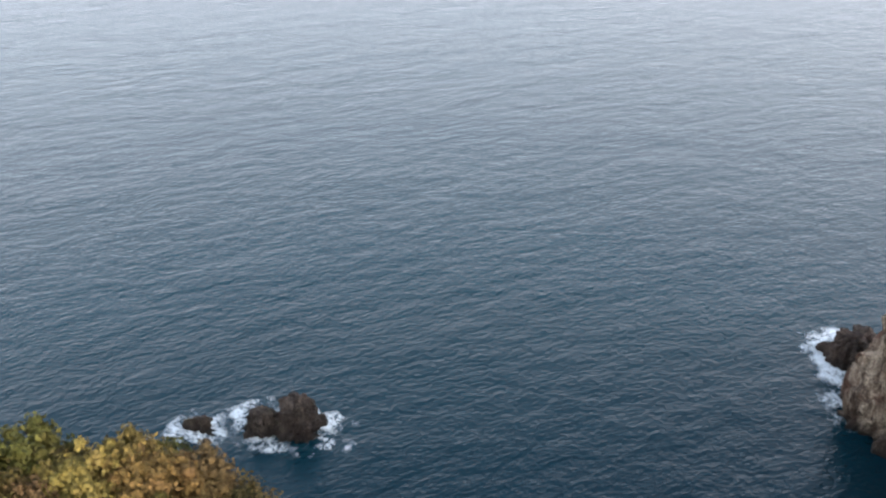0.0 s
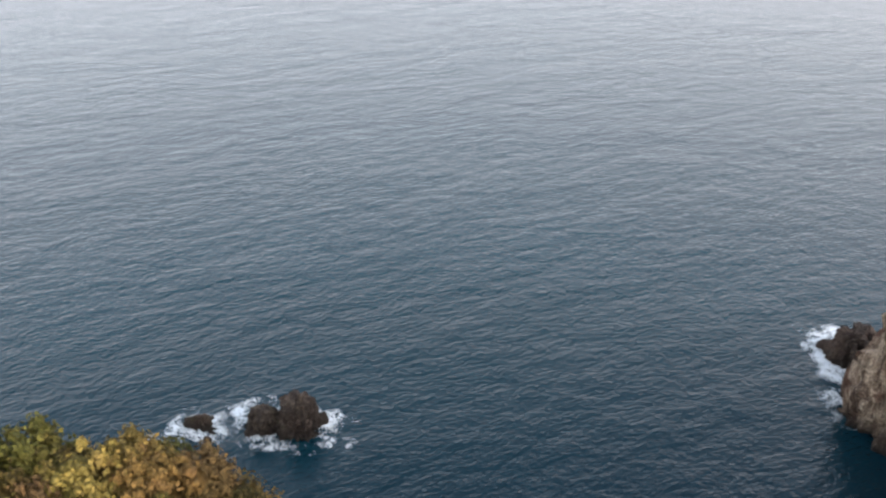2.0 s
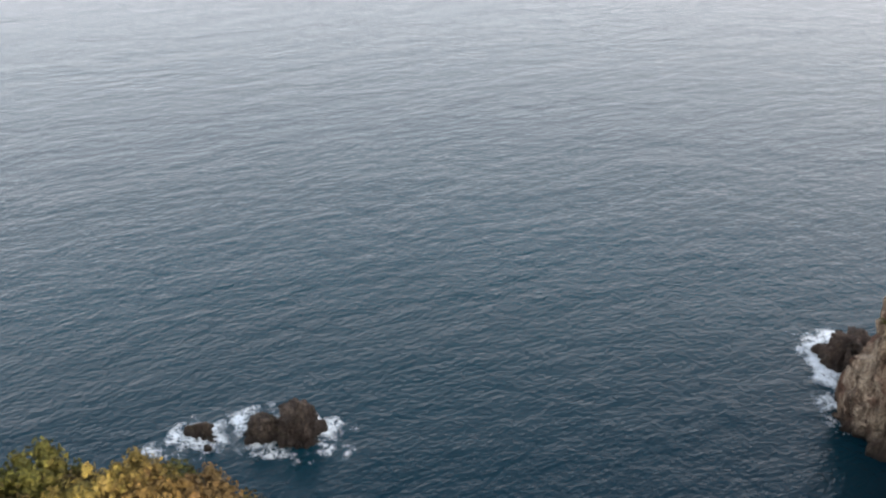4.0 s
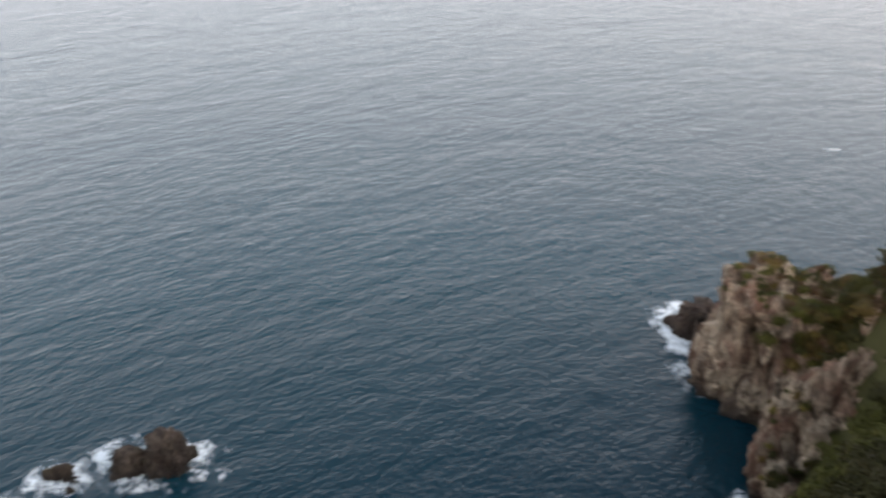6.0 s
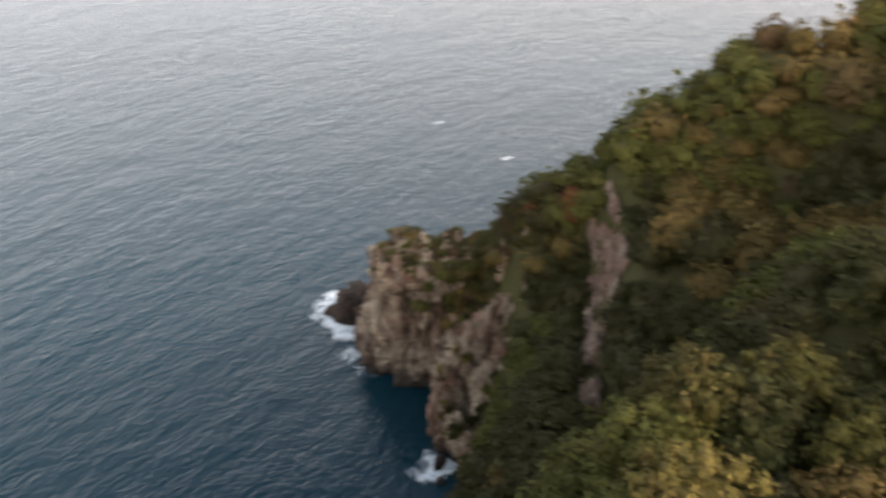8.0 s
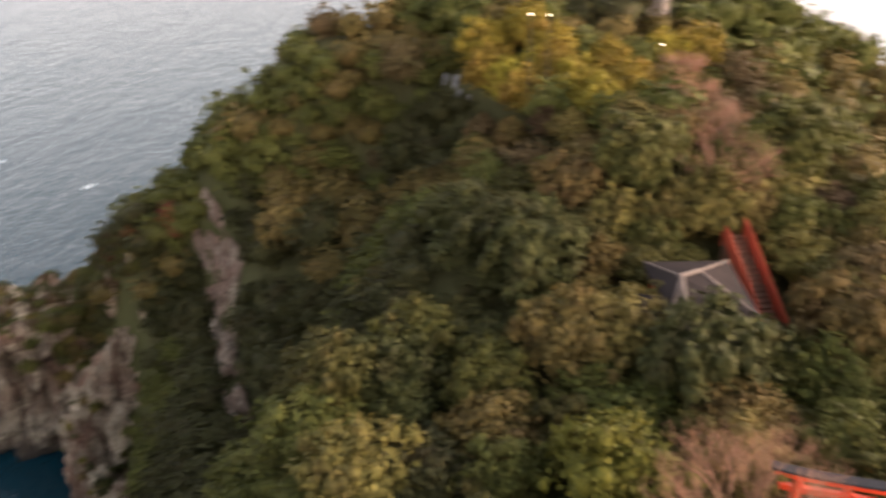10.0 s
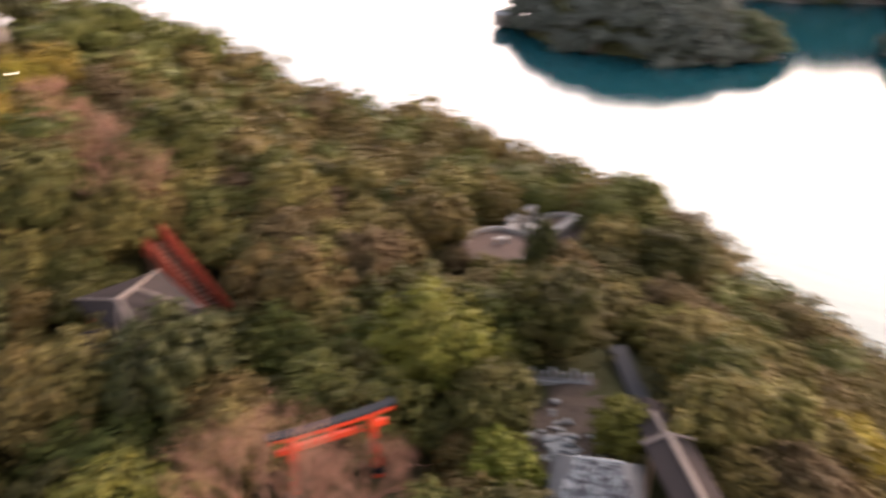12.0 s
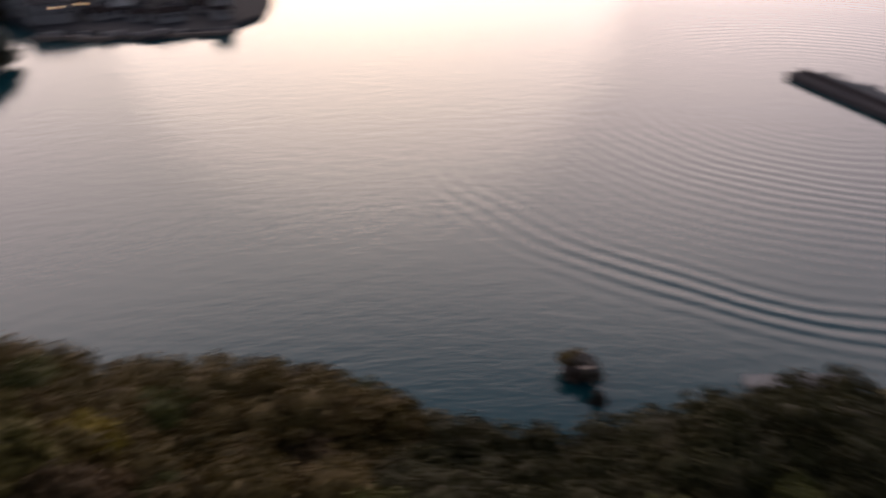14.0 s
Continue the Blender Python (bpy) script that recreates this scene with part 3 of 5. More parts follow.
foam("sea_foam", (-31, 62), (-6, 78), "white surf foam round the sea rocks", [(-15.6, 70.8, 4.0, 3.5), (-19.5, 70.4, 3.6, 2.6), (-24.8, 70.0, 3.2, 1.8)], reach=3.4, seed=1)
foam("sea_foam", (36, 70), (56, 94), "white surf foam at the foot of the stack", [(46.5, 84, 3.8, 4.4), (42.8, 77, 1.4, 2.4), (41.5, 71, 0.6, 2)], reach=3.0, seed=2)
foam("sea_foam", (34, 50), (42, 60), "white foam in the narrow cove below the cliff", [(37.8, 54.8, 1.3, 0.9), (38.4, 53.2, 1.7, 0.8)], reach=1.3, seed=3)
foam("sea_foam", (90, 104), (104, 116), "small white breaker on the open sea", [(95.3, 110, 1.6, 0.7)], reach=0.6, seed=4)
foam("sea_foam", (92, 128), (106, 140), "small white breaker on the open sea", [(97.6, 133.5, 1.4, 0.7)], reach=0.6, seed=5)


# ---------------------------------------------------------------- trees
def ball(level):
    bm = bmesh.new()
    bmesh.ops.create_icosphere(bm, subdivisions=level, radius=1.0)
    v, f = np.array([q.co[:] for q in bm.verts]), np.array([[q.index for q in p.verts] for p in bm.faces])
    bm.free()
    return v, np.concatenate([f, f[:, 2:]], 1)


BALLS = {1: ball(1), 2: ball(2)}


def crown_arrays(seed, blobs, leaves, leaf, flat=0.75, least=0.11, most=0.25, heart=0.80, cores=True):
    """Corners and faces of a crown one metre in radius, its foot at z = 0: an uneven dome of small tufts, each a shell of leaf sprays."""
    r = np.random.default_rng(seed)
    k = np.arange(blobs) + 0.5
    up = np.clip(1 - 1.16 * k / blobs + r.normal(0, 0.06, blobs), -0.25, 1.0)
    az = k * 2.39996 + r.normal(0, 0.35, blobs)
    rad = r.uniform(least, most, blobs)
    lobes = 1 + 0.13 * np.sin(2 * az + r.uniform(0, 6)) + 0.10 * np.sin(3 * az + r.uniform(0, 6))
    d = (0.95 - rad * 0.8) * r.uniform(0.78, 1.10, blobs) * lobes
    flat_r = np.sqrt(1 - up * up) * d
    c = np.stack([np.cos(az) * flat_r, np.sin(az) * flat_r, 0.42 + up * d * flat], 1)
    c, rad = np.concatenate([[(0, 0, 0.44)], c]), np.concatenate([[heart], rad])
    V, F, base = [], [], 0
    for b in range(len(rad) if cores else 1):
        ico, tri = BALLS[2 if b == 0 else 1]
        V.append(ico * rad[b] * 0.74 * (1 + 0.15 * r.standard_normal((len(ico), 1))) * (1, 1, 0.85) + c[b])
        F.append(tri + base)
        base += len(ico)
    n = leaves * 5
    b = r.choice(len(rad), n, p=rad ** 2 / (rad ** 2).sum())
    out = r.standard_normal((n, 3)) + (0, 0, 0.4)
    out /= np.linalg.norm(out, axis=1)[:, None]
    p = c[b] + out * rad[b][:, None] * r.uniform(0.72, 1.20, (n, 1)) * (1, 1, 0.88)
    inside = (np.linalg.norm((p[:, None] - c[None]) / (1, 1, 0.88), axis=2) < 0.70 * rad[None]).any(1)
    keep = np.flatnonzero(~inside & (p[:, 2] > 0.05))[:leaves]
    p, out = p[keep], out[keep]
    n = len(p)
    nor = out + 0.55 * r.standard_normal((n, 3)) + (0, 0, 0.2)
    nor /= np.linalg.norm(nor, axis=1)[:, None]
    t = np.cross(nor, r.standard_normal((n, 3)))
    t /= np.linalg.norm(t, axis=1)[:, None]
    u = np.cross(nor, t)
    s = leaf * r.uniform(0.55, 1.35, (n, 1))
    V.append(np.stack([p - t * s, p + u * s * 0.55, p + t * s, p - u * s * 0.55], 1).reshape(-1, 3))
    F.append(np.arange(4 * n).reshape(n, 4) + base)
    return np.concatenate(V), np.concatenate(F)


def crown_mesh(name, arrays, mat):
    v, f = np.asarray(arrays[0], np.float32), np.asarray(arrays[1], np.int32)
    count = np.where(f[:, 2] == f[:, 3], 3, 4)
    corners = f.ravel()[(np.arange(4) < count[:, None]).ravel()]
    me = bpy.data.meshes.new(name)
    me.vertices.add(len(v))
    me.vertices.foreach_set("co", v.ravel())
    me.loops.add(len(corners))
    me.loops.foreach_set("vertex_index", corners)
    me.polygons.add(len(f))
    me.polygons.foreach_set("loop_start", np.concatenate([[0], np.cumsum(count)[:-1]]).astype(np.int32))
    me.polygons.foreach_set("use_smooth", np.full(len(f), True))
    me.materials.append(mat)
    me.update(calc_edges=True)
    return me


MID = [crown_arrays(40 + s, 30, 950, 0.066, 0.82, 0.12, 0.26, cores=False) for s in range(3)]
NEAR = [crown_arrays(s, 44, 1650, 0.058, 0.85, 0.11, 0.24) for s in range(5)]
FAR = [crown_arrays(50 + s, 22, 480, 0.088, 0.8, 0.14, 0.28, cores=False) for s in range(4)]
LOW = [crown_arrays(80 + s, 15, 330, 0.098, 0.8, 0.16, 0.32, 0.72, cores=False) for s in range(3)]
ISLE = [crown_arrays(90 + s, 10, 120, 0.14, 0.8, 0.2, 0.38, 0.78, cores=False) for s in range(3)]


def trunk_mesh(seed):
    r = random.Random(seed)
    bm = bmesh.new()
    rod(bm, (0, 0, -0.35), (0, 0, 0.30), 0.055, 0.04, 7)
    for i in range(4):
        a = i * 1.6 + r.uniform(-0.4, 0.4)
        e = (math.cos(a) * 0.4, math.sin(a) * 0.4, 0.62)
        rod(bm, (0, 0, r.uniform(0.1, 0.28)), e, 0.032, 0.012, 6)
    me = bpy.data.meshes.new("trunk")
    bm.to_mesh(me)
    bm.free()
    me.materials.append(BARK)
    return me


TRUNKS = [trunk_mesh(i) for i in range(3)]
CROWNS = {(k, i): crown_mesh("crown", NEAR[i], LEAF[k]) for k in ("green", "deep", "olive", "yellow", "bronze", "lime") for i in range(5)}
SCRUB = {(k, i): crown_mesh("scrub", LOW[i], LEAF[k]) for k in ("olive", "green", "deep", "bronze", "russet") for i in range(3)}
TREE_LABEL = {"deep": "very dark green broadleaf tree on the sea slope", "green": "dark evergreen broadleaf tree with a dense rounded crown", "olive": "olive-green broadleaf tree with a clumpy crown",
              "lime": "bright fresh green broadleaf bush with a rounded crown", "yellow": "yellow-green broadleaf tree catching the evening light", "bronze": "brownish autumn-tinted tree with a thinning crown"}


def tree(x, y, z, radius, tall, kind, turn, i):
    """A tree whose crown has that radius and rises to tall metres over the ground."""
    t = empty("tree", pose(x, y, z, 0, 0, turn), TREE_LABEL[kind], "tree", "trees of the headland")
    crown_h = min(tall * 0.9, radius * 1.5)
    c = part("crown", CROWNS[(kind, i % 5)], None, t)
    c.scale, c.location = (radius, radius, crown_h / 1.2), (0, 0, tall - crown_h)
    k = part("trunk", TRUNKS[i % 3], None, t)
    k.scale, k.location = (radius * 0.9, radius * 0.9, max(tall - crown_h * 0.35, 0.5) / 0.97), (0, 0, 0.33 * tall)
    return t


def bar_mesh(name, bars, n, mat):
    """Many tapered bars as one mesh."""
    a, b = np.array([q[0][:] for q in bars]), np.array([q[1][:] for q in bars])
    ra, rb = np.array([q[2] for q in bars]), np.array([q[3] for q in bars])
    d = (b - a) / np.linalg.norm(b - a, axis=1)[:, None]
    u = np.cross(d, np.where(np.abs(d[:, 2:]) < 0.9, (0, 0, 1.0), (1.0, 0, 0)))
    u /= np.linalg.norm(u, axis=1)[:, None]
    w = np.cross(d, u)
    ang = 2 * math.pi * np.arange(n) / n
    circle = u[:, None] * np.cos(ang)[:, None] + w[:, None] * np.sin(ang)[:, None]
    v = np.concatenate([a[:, None] + circle * ra[:, None, None], b[:, None] + circle * rb[:, None, None]], 1).reshape(-1, 3)
    i = np.arange(n)
    one = np.stack([i, (i + 1) % n, n + (i + 1) % n, n + i], 1)
    f = (one[None] + (np.arange(len(bars)) * 2 * n)[:, None, None]).reshape(-1, 4)
    return quick_mesh(name, v, f, mat, True)


def bare_tree(x, y, z, radius, tall, seed, turn=0):
    """A leafless tree: forking limbs that end in a haze of fine twigs."""
    r = random.Random(seed)
    t = empty("bare_tree", pose(x, y, z, 0, 0, turn), "leafless cherry tree with fine reddish-brown twigs", "tree", "leafless trees")
    bars = {"limbs": [], "twigs": []}
    bars["limbs"].append((Vector((0, 0, -0.4)), Vector((0, 0, tall * 0.25)), 0.16, 0.13))

    def grow(p, d, length, rad, level):
        q = p + d * length
        bars["limbs" if level < 2 else "twigs"].append((p, q, rad, rad * 0.6))
        if level >= 5:
            return
        for _ in range(4 if level < 2 else 3):
            e = (d + Vector((r.uniform(-1, 1), r.uniform(-1, 1), r.uniform(-0.25, 0.75))) * 0.62).normalized()
            s = p.lerp(q, r.uniform(0.55, 1.0))
            grow(s, e, length * r.uniform(0.6, 0.85), rad * 0.55, level + 1)

    for i in range(6):
        a = i * 1.05 + r.uniform(-0.3, 0.3)
        d = Vector((math.cos(a) * 0.9, math.sin(a) * 0.9, r.uniform(0.5, 1.2))).normalized()
        grow(Vector((0, 0, tall * r.uniform(0.15, 0.25))), d, radius * 0.40, 0.055, 0)
    part("branchwork", bar_mesh("branchwork", bars["limbs"], 6, TWIG), None, t)
    part("twiggery", bar_mesh("twiggery", bars["twigs"], 3, TWIG), None, t)
    return t


CLEAR = [(29.3, -3.5, 3.0), (41.0, 4.2, 4.6), (48, 2.3, 2.4), (47.2, -17.2, 5.2), (45, -16.5, 2.5), (49.5, -22, 2.8), (27.5, -14, 3.6), (32.5, -16, 3.0), (22, -16.6, 2.4), (25, -17.2, 2.4),
         (34.5, -19.8, 2.9), (31.5, -19.2, 2.9), (28.6, -18.4, 2.6), (37, -20.4, 2.2), (43.5, -15.6, 2.4), (17, -17, 2.6), (12, -17, 2.6), (49.5, 69.5, 8.6), (25.5, -0.5, 2.6), (28.8, -7.4, 2.4), (26.6, -6, 2.2), (44.6, 0.0, 2.0), (43.5, -1.0, 2.4), (41, -1.4, 1.8), (46.5, 0.5, 2.0),
         (54.0, 4.8, 2.3), (57.2, 7.2, 1.8), (60.5, 8.8, 1.4), (64.4, 28.9, 1.4), (24.2, -13.6, 3.0), (45.4, 0.4, 2.6), (47.4, 2.0, 3.0), (49.4, 3.0, 2.8),
         (57.4, 18.4, 1.3), (59.4, 23.4, 1.0), (56.6, 15.2, 1.2), (50.5, -23.5, 2.8), (51.3, -20.8, 2.2), (65.4, 10.2, 1.2), (37.0, 30.4, 1.7), (35.0, 28.4, 1.6), (33.4, 26.8, 1.4), (32.0, 25.2, 1.2)]
CLEAR += [(a[0] + (b[0] - a[0]) * k - 0.35, a[1] + (b[1] - a[1]) * k - 0.4, (a[2] + b[2]) / 2 + 0.3) for line in GULLIES for a, b in zip(line, line[1:]) for k in (0.0, 0.33, 0.67)]
CLEAR += [(x, y, r + 0.3) for x, y, r, h in RIB]
# crowns that stand out: x, y, radius, kind
MARKED = [(64.6, 26.2, 2.7, "yellow"), (66.0, 23.2, 2.4, "yellow"), (61.4, 22.8, 2.3, "yellow"), (62.6, 19.6, 2.3, "yellow"), (63.4, 15.6, 2.2, "yellow"), (60.4, 12.4, 1.9, "lime"), (62.2, 24.6, 2.5, "yellow"), (64.4, 20.0, 2.2, "yellow"), (60.2, 20.6, 2.5, "yellow"), (65.3, 16.2, 2.2, "yellow"), (61.4, 17.4, 2.6, "yellow"), (62.0, 13.4, 2.6, "yellow"), (59.0, 14.9, 2.4, "yellow"), (56.2, 12.0, 2.2, "olive"), (71.4, 10.2, 2.7, "yellow"), (70.0, 12.8, 2.1, "yellow"), (53.7, 11.6, 2.0, "bronze"), (48.3, 10.7, 2.3, "olive"),
          (43.9, 10.6, 2.0, "olive"), (36.6, 9.6, 3.4, "olive"), (36.3, 3.0, 3.9, "deep"), (27.7, 5.2, 3.2, "lime"), (35.0, -9.4, 3.8, "lime"),
          (65.6, 34.0, 2.6, "bronze"), (37.6, 7.0, 3.2, "olive"), (48.0, -4.0, 2.7, "bronze"), (27.4, -16.6, 1.9, "lime"), (26.7, -10.4, 2.1, "lime"), (22.4, -16.0, 0.9, "lime"), (29.6, -22.6, 2.5, "green"), (45.1, -24.6, 2.2, "olive")]
MARKED_TOO = [(57.2, 18.2, 1.5, "bronze"), (56.8, 20.8, 1.5, "olive"), (58.4, 23.8, 1.4, "bronze"), (55.8, 16.0, 1.6, "olive"), (62.9, 21.0, 1.8, "yellow"), (45.6, -16.2, 1.25, "olive"), (45.3, -18.0, 1.0, "green"), (47.0, -14.6, 1.3, "bronze"), (49.5, -28.5, 2.9, "green"), (27.1, -29.4, 2.3, "yellow"), (42.4, -28.0, 3.2, "green"), (22.6, -22.6, 2.7, "bronze"),
              (38.3, -25.1, 2.4, "bronze"), (30.6, -11.2, 2.6, "green"), (33.2, -8.2, 1.7, "lime"), (36.4, -10.6, 1.8, "lime"), (30.4, -8.7, 1.6, "green"), (28.4, -9.2, 1.5, "olive"), (33.2, 13.0, 2.8, "green"), (36.2, -4.0, 2.2, "green"), (59.3, 1.8, 4.0, "green"),
              (45.3, -8.6, 2.7, "bronze"), (35.0, 18.0, 3.0, "green"), (40.5, 10.0, 1.9, "olive"), (-19.5, 25, 2.4, "green"), (-16.6, 26.6, 2.2, "green"), (-14.4, 25.6, 2.0, "olive"), (-17.6, 24.4, 2.2, "green"), (-11.6, 26.0, 1.8, "olive"), (-21.5, 25.0, 2.3, "olive"), (-15.6, 26.4, 1.7, "deep"), (-12.6, 27, 1.8, "olive"),
              (-10.0, 27.2, 1.7, "bronze"), (-8.4, 26.2, 1.5, "deep"), (-23.5, 23.5, 2.3, "green"), (-13.5, 23.5, 1.5, "green"), (-16.8, 22.8, 1.6, "green"), (-10.8, 24.0, 1.4, "green")]


def plant_wood():
    cell = {}
    spots = []
    for x, y, rad, kind in MARKED + MARKED_TOO:
        spots.append((x, y, 30.0, rad, kind))
        cell.setdefault((int(x // 4), int(y // 4)), []).append((x, y))
    big = [(q[0], q[1], q[3] * 0.8) for q in spots]
    r = np.random.default_rng(11)
    px, py = r.uniform(-40, 104, 34000), r.uniform(-50, 76, 34000)
    slope = np.hypot(land_height(px + 0.7, py) - land_height(px - 0.7, py), land_height(px, py + 0.7) - land_height(px, py - 0.7)) / 1.4
    for x, y, d, sl in zip(px, py, inside_distance(px, py), slope):
        if d < 1.2 or (y > 50 and x > 66) or (y < -20 and d < 5) or (x > 96 and y > 20) or (x < 0 and y > 0 and math.hypot(x, y) > 31.5):
            continue
        scrub = x > 0 and y > 8 and (sl > 0.7 or d < 12)
        hidden = x < 2 and abs(y) < 17
        gap = 2.9 if hidden else (1.14 if scrub else 1.9 if x < 0 else 2.35) + (0.3 if scrub else 0.8) * noise.noise(Vector((x * 0.06, y * 0.06, 3)))
        if any((x - cx) ** 2 + (y - cy) ** 2 < cr * cr for cx, cy, cr in CLEAR + big):
            continue
        key = (int(x // 4), int(y // 4))
        if any((x - a) ** 2 + (y - b) ** 2 < gap * gap for i in (-1, 0, 1) for j in (-1, 0, 1) for a, b in cell.get((key[0] + i, key[1] + j), ())):
            continue
        cell.setdefault(key, []).append((x, y))
        spots.append((x, y, d, 0, "scrub" if scrub else ""))
    hs = land_height(np.array([s[0] for s in spots]), np.array([s[1] for s in spots]))
    far_v, far_f, base, near = {k: [] for k in LEAF}, {k: [] for k in LEAF}, {k: 0 for k in LEAF}, 0
    order = sorted(zip(spots, hs), key=lambda q: math.hypot(q[0][0] - 32, q[0][1] + 2))
    for n, ((x, y, d, rad, chosen), h) in enumerate(order):
        f = noise.noise(Vector((x * 0.09, y * 0.09, 0.5))) + r.uniform(-0.5, 0.5)
        kind = "green" if f < (0.3 if chosen else 0.0) else "olive" if f < 0.50 else "bronze" if f < 0.62 else "olive"
        sea_slope = chosen == "scrub"
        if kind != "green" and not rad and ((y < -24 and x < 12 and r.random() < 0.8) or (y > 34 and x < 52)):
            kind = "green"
        if kind == "green" and not rad and y < -19 and 12 < x < 40 and r.random() < 0.85:
            kind = "olive" if r.random() < 0.88 else "bronze"
        if sea_slope and kind in ("yellow", "bronze"):
            kind = "olive" if r.random() < 0.8 else "bronze"
        if not rad and x > 12 and y > 7 and x < 48 and kind != "green" and r.random() < 0.9:
            kind = "green"
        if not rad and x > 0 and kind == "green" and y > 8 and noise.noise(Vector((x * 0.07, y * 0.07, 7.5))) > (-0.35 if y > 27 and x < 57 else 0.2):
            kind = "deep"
        if not rad and y < 2 and x > 38 and kind == "green" and r.random() < 0.38:
            kind = "olive"
        # bay side is seen against the sun: its shade comes from darker leaf colour
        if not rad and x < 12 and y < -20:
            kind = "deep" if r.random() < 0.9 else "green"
        radius = r.uniform(1.35, 2.3) if sea_slope else r.uniform(2.0, 2.9) if x > 62 or y < -18 else r.uniform(1.9, 3.4)
        tall = radius * r.uniform(1.0, 1.5) if sea_slope else radius * r.uniform(0.95, 1.7)
        turn = r.uniform(0, 360)
        if x < 0 and y > 17:
            radius, tall = r.uniform(1.3, 2.0), r.uniform(2.8, 3.6) if x < -13 else r.uniform(2.0, 2.7)
        if rad:
            radius, tall, kind = rad, rad * 1.55 if x > 0 else rad * 1.5, chosen
        if rad or (near < 205 and x > 2 and not sea_slope):
            near += 1
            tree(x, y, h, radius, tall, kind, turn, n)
        else:
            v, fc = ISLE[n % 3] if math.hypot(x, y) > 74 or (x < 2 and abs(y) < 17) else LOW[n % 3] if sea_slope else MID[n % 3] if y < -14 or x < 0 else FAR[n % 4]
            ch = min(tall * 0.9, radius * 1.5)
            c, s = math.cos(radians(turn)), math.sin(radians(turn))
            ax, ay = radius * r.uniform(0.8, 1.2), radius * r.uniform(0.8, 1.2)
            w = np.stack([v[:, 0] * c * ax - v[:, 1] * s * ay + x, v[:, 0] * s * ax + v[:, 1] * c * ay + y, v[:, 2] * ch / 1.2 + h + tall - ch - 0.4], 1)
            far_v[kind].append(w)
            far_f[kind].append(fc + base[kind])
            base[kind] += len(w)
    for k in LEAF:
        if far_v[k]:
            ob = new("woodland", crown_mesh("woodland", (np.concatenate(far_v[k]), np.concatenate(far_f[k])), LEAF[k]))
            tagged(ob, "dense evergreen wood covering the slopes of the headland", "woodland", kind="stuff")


plant_wood()
bare_tree(26.0, -0.2, 32.2, 5.2, 6.6, 3)
bare_tree(27.3, -2.0, 32.2, 2.6, 3.4, 4)
bare_tree(27.4, -4.6, 32.0, 3.2, 3.2, 9)
bare_tree(53.6, 4.8, 35.0, 4.4, 6.0, 5)
bare_tree(57.0, 7.0, 36.6, 3.8, 5.6, 6)
bare_tree(60.5, 8.8, 37.5, 3.0, 4.8, 7)
bare_tree(65.4, 10.2, 38.6, 2.4, 4.2, 8)


# ---------------------------------------------------------------- shrine
def torii():
    """The gate: its beam runs along its own x axis."""
    a, b = Vector((28.9, -0.66, 0)), Vector((29.8, -6.4, 0))
    mid, ang = (a + b) / 2, math.degrees(math.atan2(b.y - a.y, b.x - a.x))
    t = empty("torii_gate", pose(mid.x, mid.y, 32.3, 0, 0, ang), "vermilion wooden torii gate with a black cap beam", "gate")
    L = (b - a).length / 2
    for s in (-1, 1):
        bm = bmesh.new()
        rod(bm, (s * L * 0.68, 0, -0.3), (s * L * 0.62, 0, 3.25), 0.24, 0.20, 16)
        part("pillar", bm, RED, t)
        bm = bmesh.new()
        rod(bm, (s * L * 0.68, 0, 0.0), (s * L * 0.675, 0, 0.35), 0.30, 0.28, 16)
        part("pillar_foot", bm, BLACK, t, "black pillar base")

    def beam(z, half, deep, high, up, mat, name):
        bm = bmesh.new()
        n = 16
        ring = []
        for i in range(n + 1):
            u = -1 + 2 * i / n
            z0 = z + up * abs(u) ** 3
            ring.append([bm.verts.new((u * half, y, z0 + dz)) for y, dz in ((-deep, 0), (deep, 0), (deep, high), (-deep, high))])
        for p, q in zip(ring, ring[1:]):
            for k in range(4):
                bm.faces.new((p[k], q[k], q[(k + 1) % 4], p[(k + 1) % 4]))
        bm.faces.new(ring[0][::-1])
        bm.faces.new(ring[-1])
        bmesh.ops.recalc_face_normals(bm, faces=bm.faces)
        part(name, bm, mat, t, "black cap beam" if mat is BLACK else "")
    beam(2.55, L * 0.86, 0.10, 0.30, 0.0, RED, "tie_beam")
    beam(3.22, L * 0.95, 0.16, 0.24, 0.12, RED, "lintel")
    beam(3.464, L, 0.23, 0.12, 0.16, BLACK, "cap_beam")
    bm = bmesh.new()
    box(bm, (-0.16, -0.1, 2.854), (0.16, 0.1, 3.216), 0.01)
    part("strut", bm, RED, t)


torii()


def hip_roof(bm, lo, hi, ridge_a, ridge_b, ze, zr, thick=0.18):
    """Four slopes from a rectangle of eaves to a ridge, with a soffit below."""
    c = [bm.verts.new((x, y, ze)) for x, y in ((lo[0], lo[1]), (hi[0], lo[1]), (hi[0], hi[1]), (lo[0], hi[1]))]
    d = [bm.verts.new((v.co.x, v.co.y, ze - thick)) for v in c]
    p, q = bm.verts.new((*ridge_a, zr)), bm.verts.new((*ridge_b, zr))
    bm.faces.new((c[0], c[1], q, p))
    bm.faces.new((c[1], c[2], q))
    bm.faces.new((c[2], c[3], p, q))
    bm.faces.new((c[3], c[0], p))
    bm.faces.new(d[::-1])
    for i in range(4):
        bm.faces.new((d[i], d[(i + 1) % 4], c[(i + 1) % 4], c[i]))
    return [v.co.copy() for v in c], p.co.copy(), q.co.copy()


